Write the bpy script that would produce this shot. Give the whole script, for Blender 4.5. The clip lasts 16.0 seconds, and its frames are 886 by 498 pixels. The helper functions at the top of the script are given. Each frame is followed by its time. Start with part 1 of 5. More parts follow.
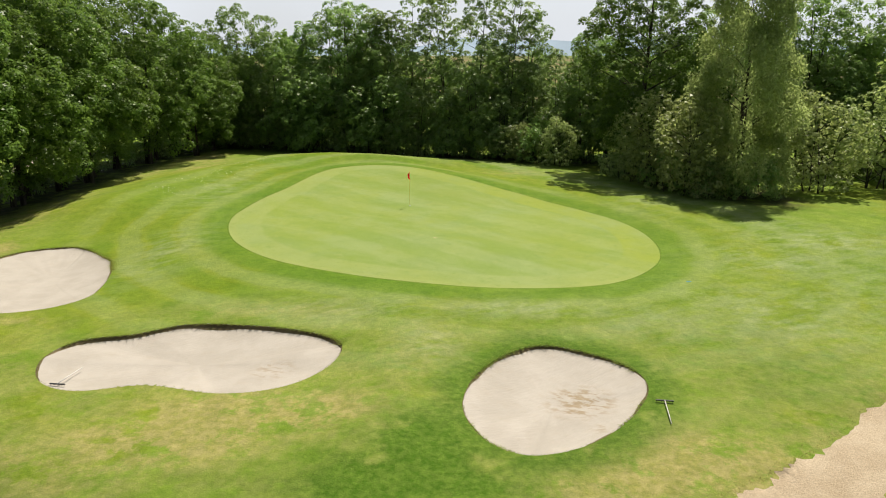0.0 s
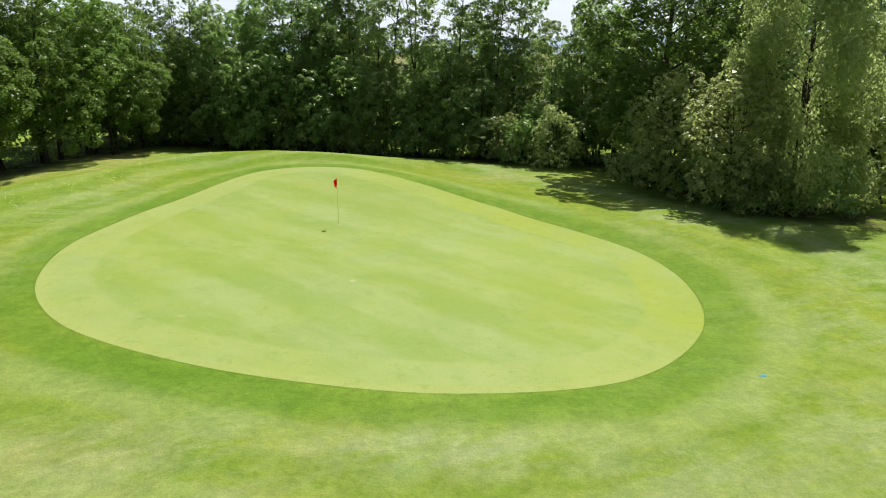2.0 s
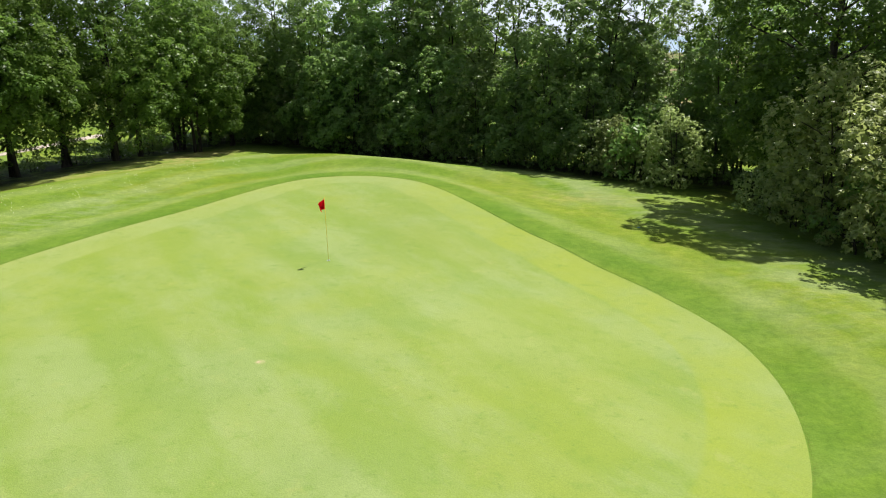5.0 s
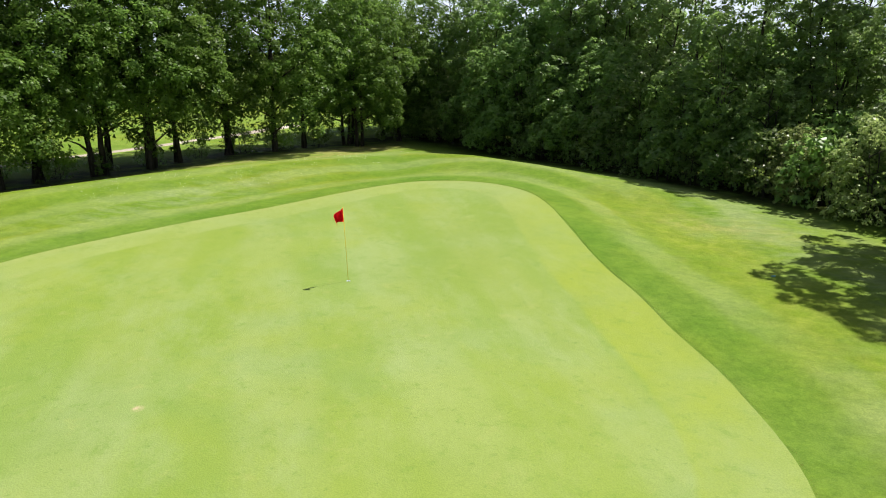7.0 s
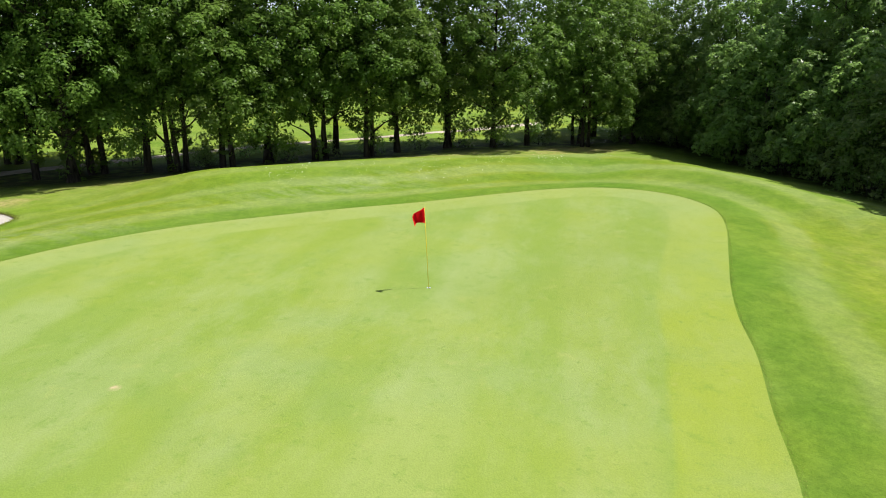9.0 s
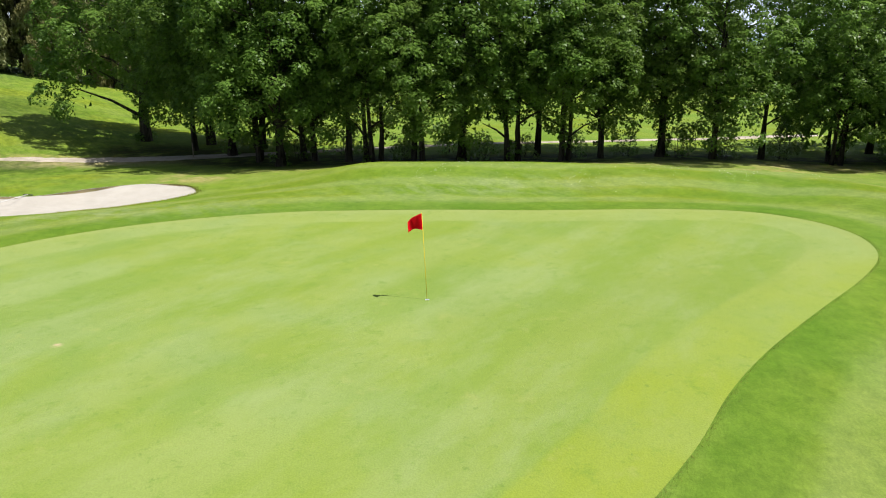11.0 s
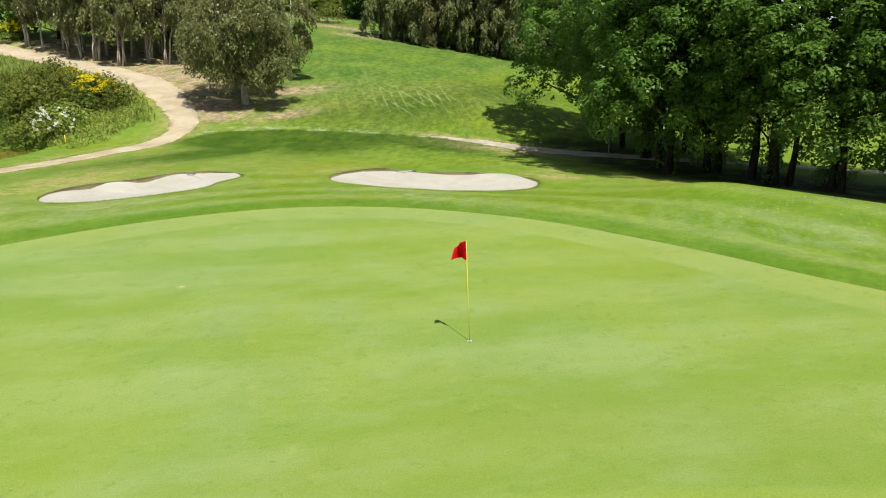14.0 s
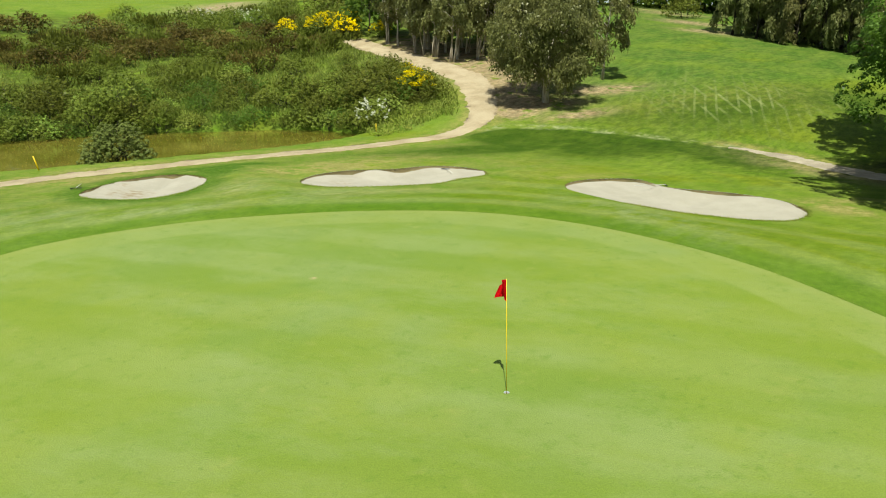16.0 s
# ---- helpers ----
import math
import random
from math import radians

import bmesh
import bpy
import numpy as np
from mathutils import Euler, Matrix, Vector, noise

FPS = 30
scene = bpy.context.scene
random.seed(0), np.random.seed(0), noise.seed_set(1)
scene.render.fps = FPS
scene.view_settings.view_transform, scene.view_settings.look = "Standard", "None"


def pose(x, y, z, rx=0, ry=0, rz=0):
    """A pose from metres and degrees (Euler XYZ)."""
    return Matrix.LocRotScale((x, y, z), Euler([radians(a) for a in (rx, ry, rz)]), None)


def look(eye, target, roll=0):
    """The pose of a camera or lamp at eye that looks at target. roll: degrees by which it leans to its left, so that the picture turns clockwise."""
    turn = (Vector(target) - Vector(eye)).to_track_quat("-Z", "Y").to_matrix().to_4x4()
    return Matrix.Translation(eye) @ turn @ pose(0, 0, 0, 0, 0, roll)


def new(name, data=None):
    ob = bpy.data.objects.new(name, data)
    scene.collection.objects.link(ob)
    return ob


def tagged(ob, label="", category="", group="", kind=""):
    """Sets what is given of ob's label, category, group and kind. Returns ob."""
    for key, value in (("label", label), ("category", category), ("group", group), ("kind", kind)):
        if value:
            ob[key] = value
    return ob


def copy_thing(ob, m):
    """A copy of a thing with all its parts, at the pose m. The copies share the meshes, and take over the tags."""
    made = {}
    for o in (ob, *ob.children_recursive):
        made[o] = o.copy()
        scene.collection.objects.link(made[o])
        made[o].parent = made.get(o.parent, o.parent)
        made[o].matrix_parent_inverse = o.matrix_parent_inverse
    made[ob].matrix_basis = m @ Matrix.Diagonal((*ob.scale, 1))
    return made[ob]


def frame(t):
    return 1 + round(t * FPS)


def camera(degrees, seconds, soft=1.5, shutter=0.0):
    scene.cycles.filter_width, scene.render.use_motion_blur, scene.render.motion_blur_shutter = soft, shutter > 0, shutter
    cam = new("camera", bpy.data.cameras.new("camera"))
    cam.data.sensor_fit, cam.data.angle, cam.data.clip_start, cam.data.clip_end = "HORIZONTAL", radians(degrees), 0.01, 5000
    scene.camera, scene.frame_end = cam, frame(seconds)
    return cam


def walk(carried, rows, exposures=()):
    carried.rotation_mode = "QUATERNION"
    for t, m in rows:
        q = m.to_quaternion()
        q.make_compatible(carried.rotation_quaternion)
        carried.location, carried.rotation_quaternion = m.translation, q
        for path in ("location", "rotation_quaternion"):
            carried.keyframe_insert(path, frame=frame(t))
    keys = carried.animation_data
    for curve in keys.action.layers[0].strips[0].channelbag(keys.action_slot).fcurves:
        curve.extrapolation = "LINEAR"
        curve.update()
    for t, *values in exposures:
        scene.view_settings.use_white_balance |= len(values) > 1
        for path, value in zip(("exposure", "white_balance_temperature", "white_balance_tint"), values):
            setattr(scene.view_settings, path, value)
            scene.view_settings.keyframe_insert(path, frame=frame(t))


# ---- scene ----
cam = camera(63.8, 16.0, soft=1.05)
# seconds, eye x y z, heading, pitch, roll
ROWS = [
    (0.0, 0.206, -0.278, 9.079, -0.02, -15.62, 0.03),
    (0.5, 0.747, 3.867, 8.255, -0.03, -15.66, 0.10),
    (1.0, 1.465, 7.414, 7.661, -0.02, -15.69, 0.09),
    (1.5, 2.276, 10.291, 7.431, 0.17, -15.70, 0.08),
    (2.0, 2.945, 12.268, 7.283, 0.49, -15.69, 0.07),
    (2.5, 3.623, 14.107, 7.154, 1.84, -15.68, 0.00),
    (3.0, 4.305, 15.755, 7.043, 3.61, -15.68, -0.04),
    (3.5, 4.954, 17.213, 6.950, 5.60, -15.71, -0.07),
    (4.0, 5.643, 18.565, 6.856, 7.98, -15.74, -0.11),
    (4.5, 6.409, 19.925, 6.748, 10.78, -15.75, -0.14),
    (5.0, 7.247, 21.331, 6.634, 14.11, -15.75, -0.18),
    (5.5, 8.153, 22.826, 6.524, 18.05, -15.75, -0.19),
    (6.0, 9.123, 24.448, 6.429, 22.70, -15.76, -0.17),
    (6.5, 10.078, 26.091, 6.324, 27.87, -15.77, -0.13),
    (7.0, 10.770, 27.667, 6.250, 33.28, -15.79, -0.10),
    (7.5, 11.392, 29.123, 6.129, 38.96, -15.79, -0.07),
    (8.0, 11.888, 30.386, 6.032, 44.63, -15.79, 0.01),
    (8.5, 12.358, 31.598, 5.993, 50.49, -15.82, 0.03),
    (9.0, 12.773, 32.829, 5.885, 56.60, -15.78, 0.01),
    (9.5, 13.213, 34.233, 5.814, 62.68, -15.75, -0.03),
    (10.0, 13.653, 35.968, 5.766, 68.69, -15.71, -0.07),
    (10.5, 13.977, 37.940, 5.735, 74.91, -15.66, -0.08),
    (11.0, 14.069, 40.056, 5.713, 81.66, -15.63, -0.09),
    (11.5, 13.812, 42.225, 5.694, 89.23, -15.61, -0.08),
    (12.0, 13.268, 44.233, 5.674, 97.23, -15.62, -0.05),
    (12.5, 12.516, 46.021, 5.695, 105.12, -15.68, -0.06),
    (13.0, 11.620, 47.488, 5.710, 112.85, -15.73, -0.03),
    (13.5, 10.541, 48.760, 5.744, 120.44, -15.83, -0.01),
    (14.0, 9.308, 49.771, 5.819, 127.29, -15.91, -0.01),
    (14.5, 7.923, 50.558, 5.875, 134.54, -15.99, -0.02),
    (15.0, 6.550, 51.173, 5.931, 142.07, -16.08, -0.02),
    (15.5, 5.207, 51.721, 5.985, 149.62, -16.17, -0.02),
    (16.0, 3.912, 52.130, 6.059, 156.23, -16.27, -0.00),
]
EXPOSURES = [(0.0, 0.60, 7000, 12), (2.0, 0.85, 6500, 13), (4.0, 0.87, 6400, 13), (9.0, 0.91, 6300, 13), (12.0, 0.81, 6220, 13), (13.0, 0.77, 6250, 9), (14.5, 0.70, 6500, 3), (16.0, 0.57, 6900, -4)]
walk(cam, [(t, pose(x, y, z, 90 + pitch, 0, yaw) @ pose(0, 0, 0, 0, 0, roll)) for t, x, y, z, yaw, pitch, roll in ROWS], EXPOSURES)

# ---- world, sun ----
SUN_TO = Vector((0.208, 0.396, 0.895)).normalized()
world = bpy.data.worlds.new("sky")
scene.world = world
world.use_nodes = True
wn, wl = world.node_tree.nodes, world.node_tree.links
sky = wn.new("ShaderNodeTexSky")
sky.sky_type, sky.sun_disc = "NISHITA", False
sky.sun_elevation, sky.sun_rotation = math.asin(SUN_TO.z), math.atan2(SUN_TO.x, SUN_TO.y)
sky.dust_density, sky.air_density, sky.ozone_density = 2.5, 1.0, 1.0
haze = wn.new("ShaderNodeTexNoise")
haze.inputs["Scale"].default_value, haze.inputs["Detail"].default_value = 2.2, 5.0
coords = wn.new("ShaderNodeTexCoord")
wl.new(coords.outputs["Generated"], haze.inputs["Vector"])
ramp = wn.new("ShaderNodeMapRange")
ramp.inputs["From Min"].default_value, ramp.inputs["From Max"].default_value = 0.35, 0.65
ramp.inputs["To Min"].default_value, ramp.inputs["To Max"].default_value = 0.75, 1.0
wl.new(haze.outputs["Fac"], ramp.inputs["Value"])
veil = wn.new("ShaderNodeMix")
veil.data_type = "RGBA"
veil.inputs[7].default_value = (8.5, 9.5, 10.8, 1)
parts = wn.new("ShaderNodeSeparateXYZ")
wl.new(coords.outputs["Generated"], parts.inputs["Vector"])
low = wn.new("ShaderNodeMapRange")
low.interpolation_type = "SMOOTHSTEP"
low.inputs["From Min"].default_value, low.inputs["From Max"].default_value = 0.08, 0.30
low.inputs["To Min"].default_value, low.inputs["To Max"].default_value = 1.0, 0.12
wl.new(parts.outputs["Z"], low.inputs["Value"])
thick = wn.new("ShaderNodeMath")
thick.operation = "MULTIPLY"
wl.new(ramp.outputs["Result"], thick.inputs[0])
wl.new(low.outputs["Result"], thick.inputs[1])
wl.new(thick.outputs[0], veil.inputs[0])
wl.new(sky.outputs["Color"], veil.inputs[6])
wn["Background"].inputs["Strength"].default_value = 0.062
wl.new(veil.outputs[2], wn["Background"].inputs["Color"])
sun = new("sun", bpy.data.lights.new("sun", "SUN"))
sun.data.energy, sun.data.angle, sun.data.color = 5.0, radians(0.6), (1.0, 0.955, 0.87)
sun.matrix_world = look(SUN_TO * 60, (0, 0, 0))


# ---- materials ----
def material(name, rough=0.9, spec=0.2):
    m = bpy.data.materials.new(name)
    m.use_nodes = True
    b = m.node_tree.nodes["Principled BSDF"]
    b.inputs["Roughness"].default_value = rough
    b.inputs["Specular IOR Level"].default_value = spec
    return m, m.node_tree.nodes, m.node_tree.links, b


def mix(n, l, fac, a, b, mode="MIX"):
    x = n.new("ShaderNodeMix")
    x.data_type, x.blend_type = "RGBA", mode
    for sock, v in ((x.inputs[0], fac), (x.inputs[6], a), (x.inputs[7], b)):
        if isinstance(v, (int, float)):
            sock.default_value = v
        elif isinstance(v, tuple):
            sock.default_value = (*v, 1)
        else:
            l.new(v, sock)
    return x.outputs[2]


def grain(n, l, scale, detail=4.0, lo=0.35, hi=0.65, stretch=None, rough=0.6, seed=0.0):
    g = n.new("ShaderNodeNewGeometry")
    mp = n.new("ShaderNodeMapping")
    mp.inputs["Location"].default_value = (seed, seed * 0.7, seed * 0.3)
    place_at = g.outputs["Position"]
    if stretch:
        turn = n.new("ShaderNodeMapping")
        turn.inputs["Rotation"].default_value = (0, 0, -stretch[3])
        l.new(place_at, turn.inputs["Vector"])
        place_at = turn.outputs["Vector"]
        mp.inputs["Scale"].default_value = stretch[:3]
    l.new(place_at, mp.inputs["Vector"])
    t = n.new("ShaderNodeTexNoise")
    t.inputs["Scale"].default_value, t.inputs["Detail"].default_value = scale, detail
    t.inputs["Roughness"].default_value = rough
    l.new(mp.outputs["Vector"], t.inputs["Vector"])
    return span(n, l, t.outputs["Fac"], lo, hi)


def span(n, l, value, lo, hi, to_lo=0.0, to_hi=1.0):
    r = n.new("ShaderNodeMapRange")
    r.inputs["From Min"].default_value, r.inputs["From Max"].default_value = lo, hi
    r.inputs["To Min"].default_value, r.inputs["To Max"].default_value = to_lo, to_hi
    r.interpolation_type = "SMOOTHSTEP"
    l.new(value, r.inputs["Value"])
    return r.outputs["Result"]


def maths(n, l, op, a, b=0.0):
    x = n.new("ShaderNodeMath")
    x.operation = op
    for sock, v in ((x.inputs[0], a), (x.inputs[1], b)):
        if isinstance(v, (int, float)):
            sock.default_value = v
        else:
            l.new(v, sock)
    return x.outputs[0]


def attr(n, name):
    a = n.new("ShaderNodeAttribute")
    a.attribute_name = name
    return a.outputs["Fac"]


def relief(n, l, b, height, strength, distance):
    k = n.new("ShaderNodeBump")
    k.inputs["Strength"].default_value, k.inputs["Distance"].default_value = strength, distance
    l.new(height, k.inputs["Height"])
    l.new(k.outputs["Normal"], b.inputs["Normal"])


def ground_material():
    m, n, l, b = material("rough_grass", 0.85, 0.07)
    col = mix(n, l, grain(n, l, 0.22, 5), (0.110, 0.190, 0.017), (0.162, 0.234, 0.030))
    col = mix(n, l, maths(n, l, "MULTIPLY", grain(n, l, 0.9, 6, 0.42, 0.70, seed=11), 0.55), col, (0.178, 0.236, 0.044))
    # pale worn streaks and yellower drifts
    worn = grain(n, l, 0.30, 6, 0.50, 0.66, stretch=(0.6, 1.5, 1.0, 0.7), seed=71, rough=0.65)
    col = mix(n, l, maths(n, l, "MULTIPLY", worn, 0.55), col, (0.165, 0.222, 0.050))
    drift = grain(n, l, 0.16, 4, 0.50, 0.64, seed=73)
    col = mix(n, l, maths(n, l, "MULTIPLY", drift, 0.50), col, (0.165, 0.200, 0.008))
    # mown rings that follow the edge of the green
    gap = attr(n, "green_gap")
    lap = maths(n, l, "MULTIPLY", maths(n, l, "ADD", gap, maths(n, l, "MULTIPLY", grain(n, l, 0.18, 3, 0.2, 0.8, seed=87), 0.7)), math.tau / 2.7)
    rings = maths(n, l, "SINE", maths(n, l, "SUBTRACT", lap, 0.8))
    near = maths(n, l, "MULTIPLY", span(n, l, gap, 6.0, 12.0, 1.0, 0.0), grain(n, l, 0.25, 4, 0.22, 0.55, seed=88))
    col = mix(n, l, maths(n, l, "MULTIPLY", maths(n, l, "MULTIPLY", span(n, l, rings, 0.0, 0.7), near), 0.55), col, (0.092, 0.172, 0.008))
    col = mix(n, l, maths(n, l, "MULTIPLY", maths(n, l, "MULTIPLY", span(n, l, rings, 0.0, -0.7), near), 0.50), col, (0.198, 0.258, 0.082))
    apron = span(n, l, gap, 1.2, 1.9, 1.0, 0.0)
    col = mix(n, l, maths(n, l, "MULTIPLY", apron, 0.62), col, mix(n, l, grain(n, l, 0.5, 5, seed=3), (0.076, 0.160, 0.013), (0.112, 0.192, 0.022)))
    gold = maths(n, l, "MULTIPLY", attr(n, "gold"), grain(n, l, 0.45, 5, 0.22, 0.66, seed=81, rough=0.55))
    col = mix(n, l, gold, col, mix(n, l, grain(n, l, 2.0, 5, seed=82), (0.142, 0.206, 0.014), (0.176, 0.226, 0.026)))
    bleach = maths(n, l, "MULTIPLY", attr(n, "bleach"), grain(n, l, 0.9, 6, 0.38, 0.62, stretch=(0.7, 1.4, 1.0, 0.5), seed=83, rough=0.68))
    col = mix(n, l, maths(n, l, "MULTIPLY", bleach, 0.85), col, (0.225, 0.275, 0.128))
    # dry, straw-coloured patches
    dry = maths(n, l, "MULTIPLY", attr(n, "dry"), grain(n, l, 1.1, 7, 0.36, 0.56, seed=5, rough=0.72))
    col = mix(n, l, dry, col, mix(n, l, grain(n, l, 3.5, 6, seed=8), (0.218, 0.222, 0.060), (0.305, 0.276, 0.108)))
    lush = maths(n, l, "MULTIPLY", attr(n, "lush"), grain(n, l, 0.8, 5, 0.25, 0.5, seed=21))
    col = mix(n, l, lush, col, mix(n, l, grain(n, l, 5.0, 6, seed=9), (0.050, 0.116, 0.008), (0.094, 0.162, 0.020)))
    fair = maths(n, l, "MULTIPLY", attr(n, "fairway"), grain(n, l, 0.12, 4, 0.20, 0.55, seed=25))
    col = mix(n, l, fair, col, mix(n, l, grain(n, l, 0.35, 5, seed=26, stretch=(0.5, 1.6, 1.0, 0.5)), (0.074, 0.142, 0.024), (0.118, 0.178, 0.036)))
    deep = maths(n, l, "MULTIPLY", attr(n, "deep"), grain(n, l, 0.5, 4, 0.05, 0.35, seed=27))
    col = mix(n, l, deep, col, mix(n, l, grain(n, l, 0.8, 5, seed=28), (0.042, 0.086, 0.007), (0.068, 0.114, 0.013)))
    # brown leaf litter, with the shade under the trees put into its dark colour
    litter_shade = maths(n, l, "MULTIPLY", attr(n, "litter_shade"), grain(n, l, 0.7, 6, 0.30, 0.55, seed=14))
    col = mix(n, l, litter_shade, col, mix(n, l, grain(n, l, 2.5, 6, seed=15), (0.030, 0.048, 0.008), (0.070, 0.070, 0.022)))
    bare = maths(n, l, "MULTIPLY", attr(n, "bare"), grain(n, l, 0.9, 7, 0.36, 0.52, seed=31, rough=0.7))
    col = mix(n, l, bare, col, mix(n, l, grain(n, l, 3.0, 6, seed=32), (0.264, 0.198, 0.125), (0.370, 0.297, 0.205)))
    # faint wheel marks across the slope
    here = n.new("ShaderNodeNewGeometry")
    for turn, k, gap in ((0.84, 0.85, 0.80), (1.14, 0.85, 1.15)):
        across = n.new("ShaderNodeVectorMath")
        across.operation = "DOT_PRODUCT"
        l.new(here.outputs["Position"], across.inputs[0])
        across.inputs[1].default_value = (-math.sin(turn), math.cos(turn), 0)
        sway = maths(n, l, "MULTIPLY", grain(n, l, 0.12, 2, 0.2, 0.8, seed=90 + gap), 0.06)
        wheel = span(n, l, maths(n, l, "SINE", maths(n, l, "MULTIPLY", maths(n, l, "ADD", across.outputs["Value"], sway), math.tau / gap)), 0.62, 0.95)
        wheel = maths(n, l, "MULTIPLY", wheel, maths(n, l, "MULTIPLY", grain(n, l, 1.0, 3, 0.40, 0.56, stretch=(0.04, 0.55, 1.0, turn), seed=95 + gap), grain(n, l, 0.6, 6, 0.30, 0.60, seed=97 + gap)))
        col = mix(n, l, maths(n, l, "MULTIPLY", maths(n, l, "MULTIPLY", attr(n, "marks"), wheel), k), col, (0.215, 0.255, 0.110))
    lime = maths(n, l, "MULTIPLY", attr(n, "lime"), grain(n, l, 0.9, 7, 0.44, 0.66, seed=61, rough=0.75))
    col = mix(n, l, lime, col, (0.300, 0.335, 0.195))
    field = attr(n, "field")
    col = mix(n, l, field, col, mix(n, l, grain(n, l, 0.02, 3, 0.45, 0.55), (0.086, 0.132, 0.026), (0.198, 0.158, 0.079)))
    fine = grain(n, l, 26.0, 4, 0.30, 0.70, seed=40, rough=0.75)
    tuft = grain(n, l, 5.5, 6, 0.30, 0.70, seed=41, rough=0.7)
    col = mix(n, l, 0.28, col, mix(n, l, fine, (0.45, 0.47, 0.42), (1.30, 1.28, 1.15)), "MULTIPLY")
    col = mix(n, l, 0.34, col, mix(n, l, tuft, (0.55, 0.62, 0.55), (1.24, 1.20, 1.12)), "MULTIPLY")
    clod = grain(n, l, 1.3, 7, 0.34, 0.66, stretch=(0.6, 1.5, 1.0, 0.5), seed=45, rough=0.75)
    col = mix(n, l, maths(n, l, "MULTIPLY", attr(n, "coarse"), 0.75), col, mix(n, l, clod, (0.56, 0.60, 0.50), (1.28, 1.20, 1.10)), "MULTIPLY")
    patch = grain(n, l, 1.5, 6, 0.32, 0.68, seed=44, rough=0.65)
    col = mix(n, l, 0.46, col, mix(n, l, patch, (0.70, 0.76, 0.66), (1.18, 1.14, 1.16)), "MULTIPLY")
    col = mix(n, l, 1.0, col, (0.84, 0.84, 0.86), "MULTIPLY")
    l.new(col, b.inputs["Base Color"])
    relief(n, l, b, maths(n, l, "ADD", maths(n, l, "MULTIPLY", fine, 0.4), tuft), 0.5, 0.03)
    return m


def green_material():
    m, n, l, b = material("putting_turf", 0.75, 0.15)
    col = mix(n, l, grain(n, l, 0.30, 5), (0.136, 0.192, 0.048), (0.160, 0.214, 0.061))
    col = mix(n, l, maths(n, l, "MULTIPLY", grain(n, l, 0.12, 3, 0.4, 0.6, seed=4), 0.6), col, (0.144, 0.194, 0.020))
    g = n.new("ShaderNodeNewGeometry")
    dot = n.new("ShaderNodeVectorMath")
    dot.operation = "DOT_PRODUCT"
    l.new(g.outputs["Position"], dot.inputs[0])
    dot.inputs[1].default_value = (0.68, 0.73, 0)
    wob = maths(n, l, "MULTIPLY", grain(n, l, 0.25, 2, 0.2, 0.8, seed=6), 0.35)
    bands = maths(n, l, "SINE", maths(n, l, "MULTIPLY", maths(n, l, "ADD", dot.outputs["Value"], wob), 2.0))
    inner = span(n, l, attr(n, "edge_in"), 1.45, 1.75)
    stripe = maths(n, l, "MULTIPLY", span(n, l, bands, -0.5, 0.5), inner)
    weak = maths(n, l, "MULTIPLY", stripe, grain(n, l, 0.10, 3, 0.10, 0.60, seed=13))
    col = mix(n, l, maths(n, l, "MULTIPLY", weak, 0.55), col, (0.114, 0.178, 0.018))
    milk = grain(n, l, 0.55, 7, 0.40, 0.74, seed=75, rough=0.72, stretch=(0.7, 1.5, 1.0, 2.38))
    col = mix(n, l, maths(n, l, "MULTIPLY", milk, 0.52), col, (0.188, 0.236, 0.088))
    warm = grain(n, l, 0.14, 4, 0.50, 0.62, seed=77)
    col = mix(n, l, maths(n, l, "MULTIPLY", warm, 0.30), col, (0.170, 0.212, 0.018))
    rim = maths(n, l, "MULTIPLY", span(n, l, attr(n, "edge_in"), 1.60, 1.80, 1.0, 0.0), grain(n, l, 0.4, 5, 0.2, 0.7, seed=85))
    col = mix(n, l, maths(n, l, "MULTIPLY", rim, 0.60), col, mix(n, l, attr(n, "east"), (0.190, 0.232, 0.066), (0.168, 0.212, 0.008)))
    brink = maths(n, l, "MULTIPLY", maths(n, l, "MULTIPLY", span(n, l, attr(n, "edge_in"), 0.30, 0.45, 1.0, 0.0), maths(n, l, "SUBTRACT", 1.0, attr(n, "east"))), 0.40)
    col = mix(n, l, brink, col, (0.190, 0.222, 0.058))
    speck = grain(n, l, 2.2, 7, 0.52, 0.72, seed=17, rough=0.75)
    col = mix(n, l, maths(n, l, "MULTIPLY", speck, 0.50), col, (0.088, 0.155, 0.018))
    pale = grain(n, l, 1.3, 7, 0.56, 0.74, seed=18, rough=0.7)
    col = mix(n, l, maths(n, l, "MULTIPLY", pale, 0.45), col, (0.207, 0.233, 0.063))
    away = n.new("ShaderNodeVectorMath")
    away.operation = "DISTANCE"
    l.new(g.outputs["Position"], away.inputs[0])
    away.inputs[1].default_value = (-0.17, 34.3, 0.0)
    scar = maths(n, l, "MULTIPLY", span(n, l, away.outputs["Value"], 0.02, 0.15, 0.8, 0.0), grain(n, l, 9.0, 4, 0.3, 0.6, seed=23))
    col = mix(n, l, scar, col, (0.400, 0.290, 0.190))
    spots_dark = grain(n, l, 5.0, 5, 0.60, 0.74, seed=24, rough=0.65)
    col = mix(n, l, maths(n, l, "MULTIPLY", spots_dark, 0.45), col, (0.066, 0.122, 0.017))
    fine = grain(n, l, 34.0, 3, 0.3, 0.7, seed=19)
    col = mix(n, l, 0.35, col, mix(n, l, fine, (0.72, 0.72, 0.72), (1.15, 1.15, 1.12)), "MULTIPLY")
    l.new(col, b.inputs["Base Color"])
    relief(n, l, b, fine, 0.35, 0.012)
    return m


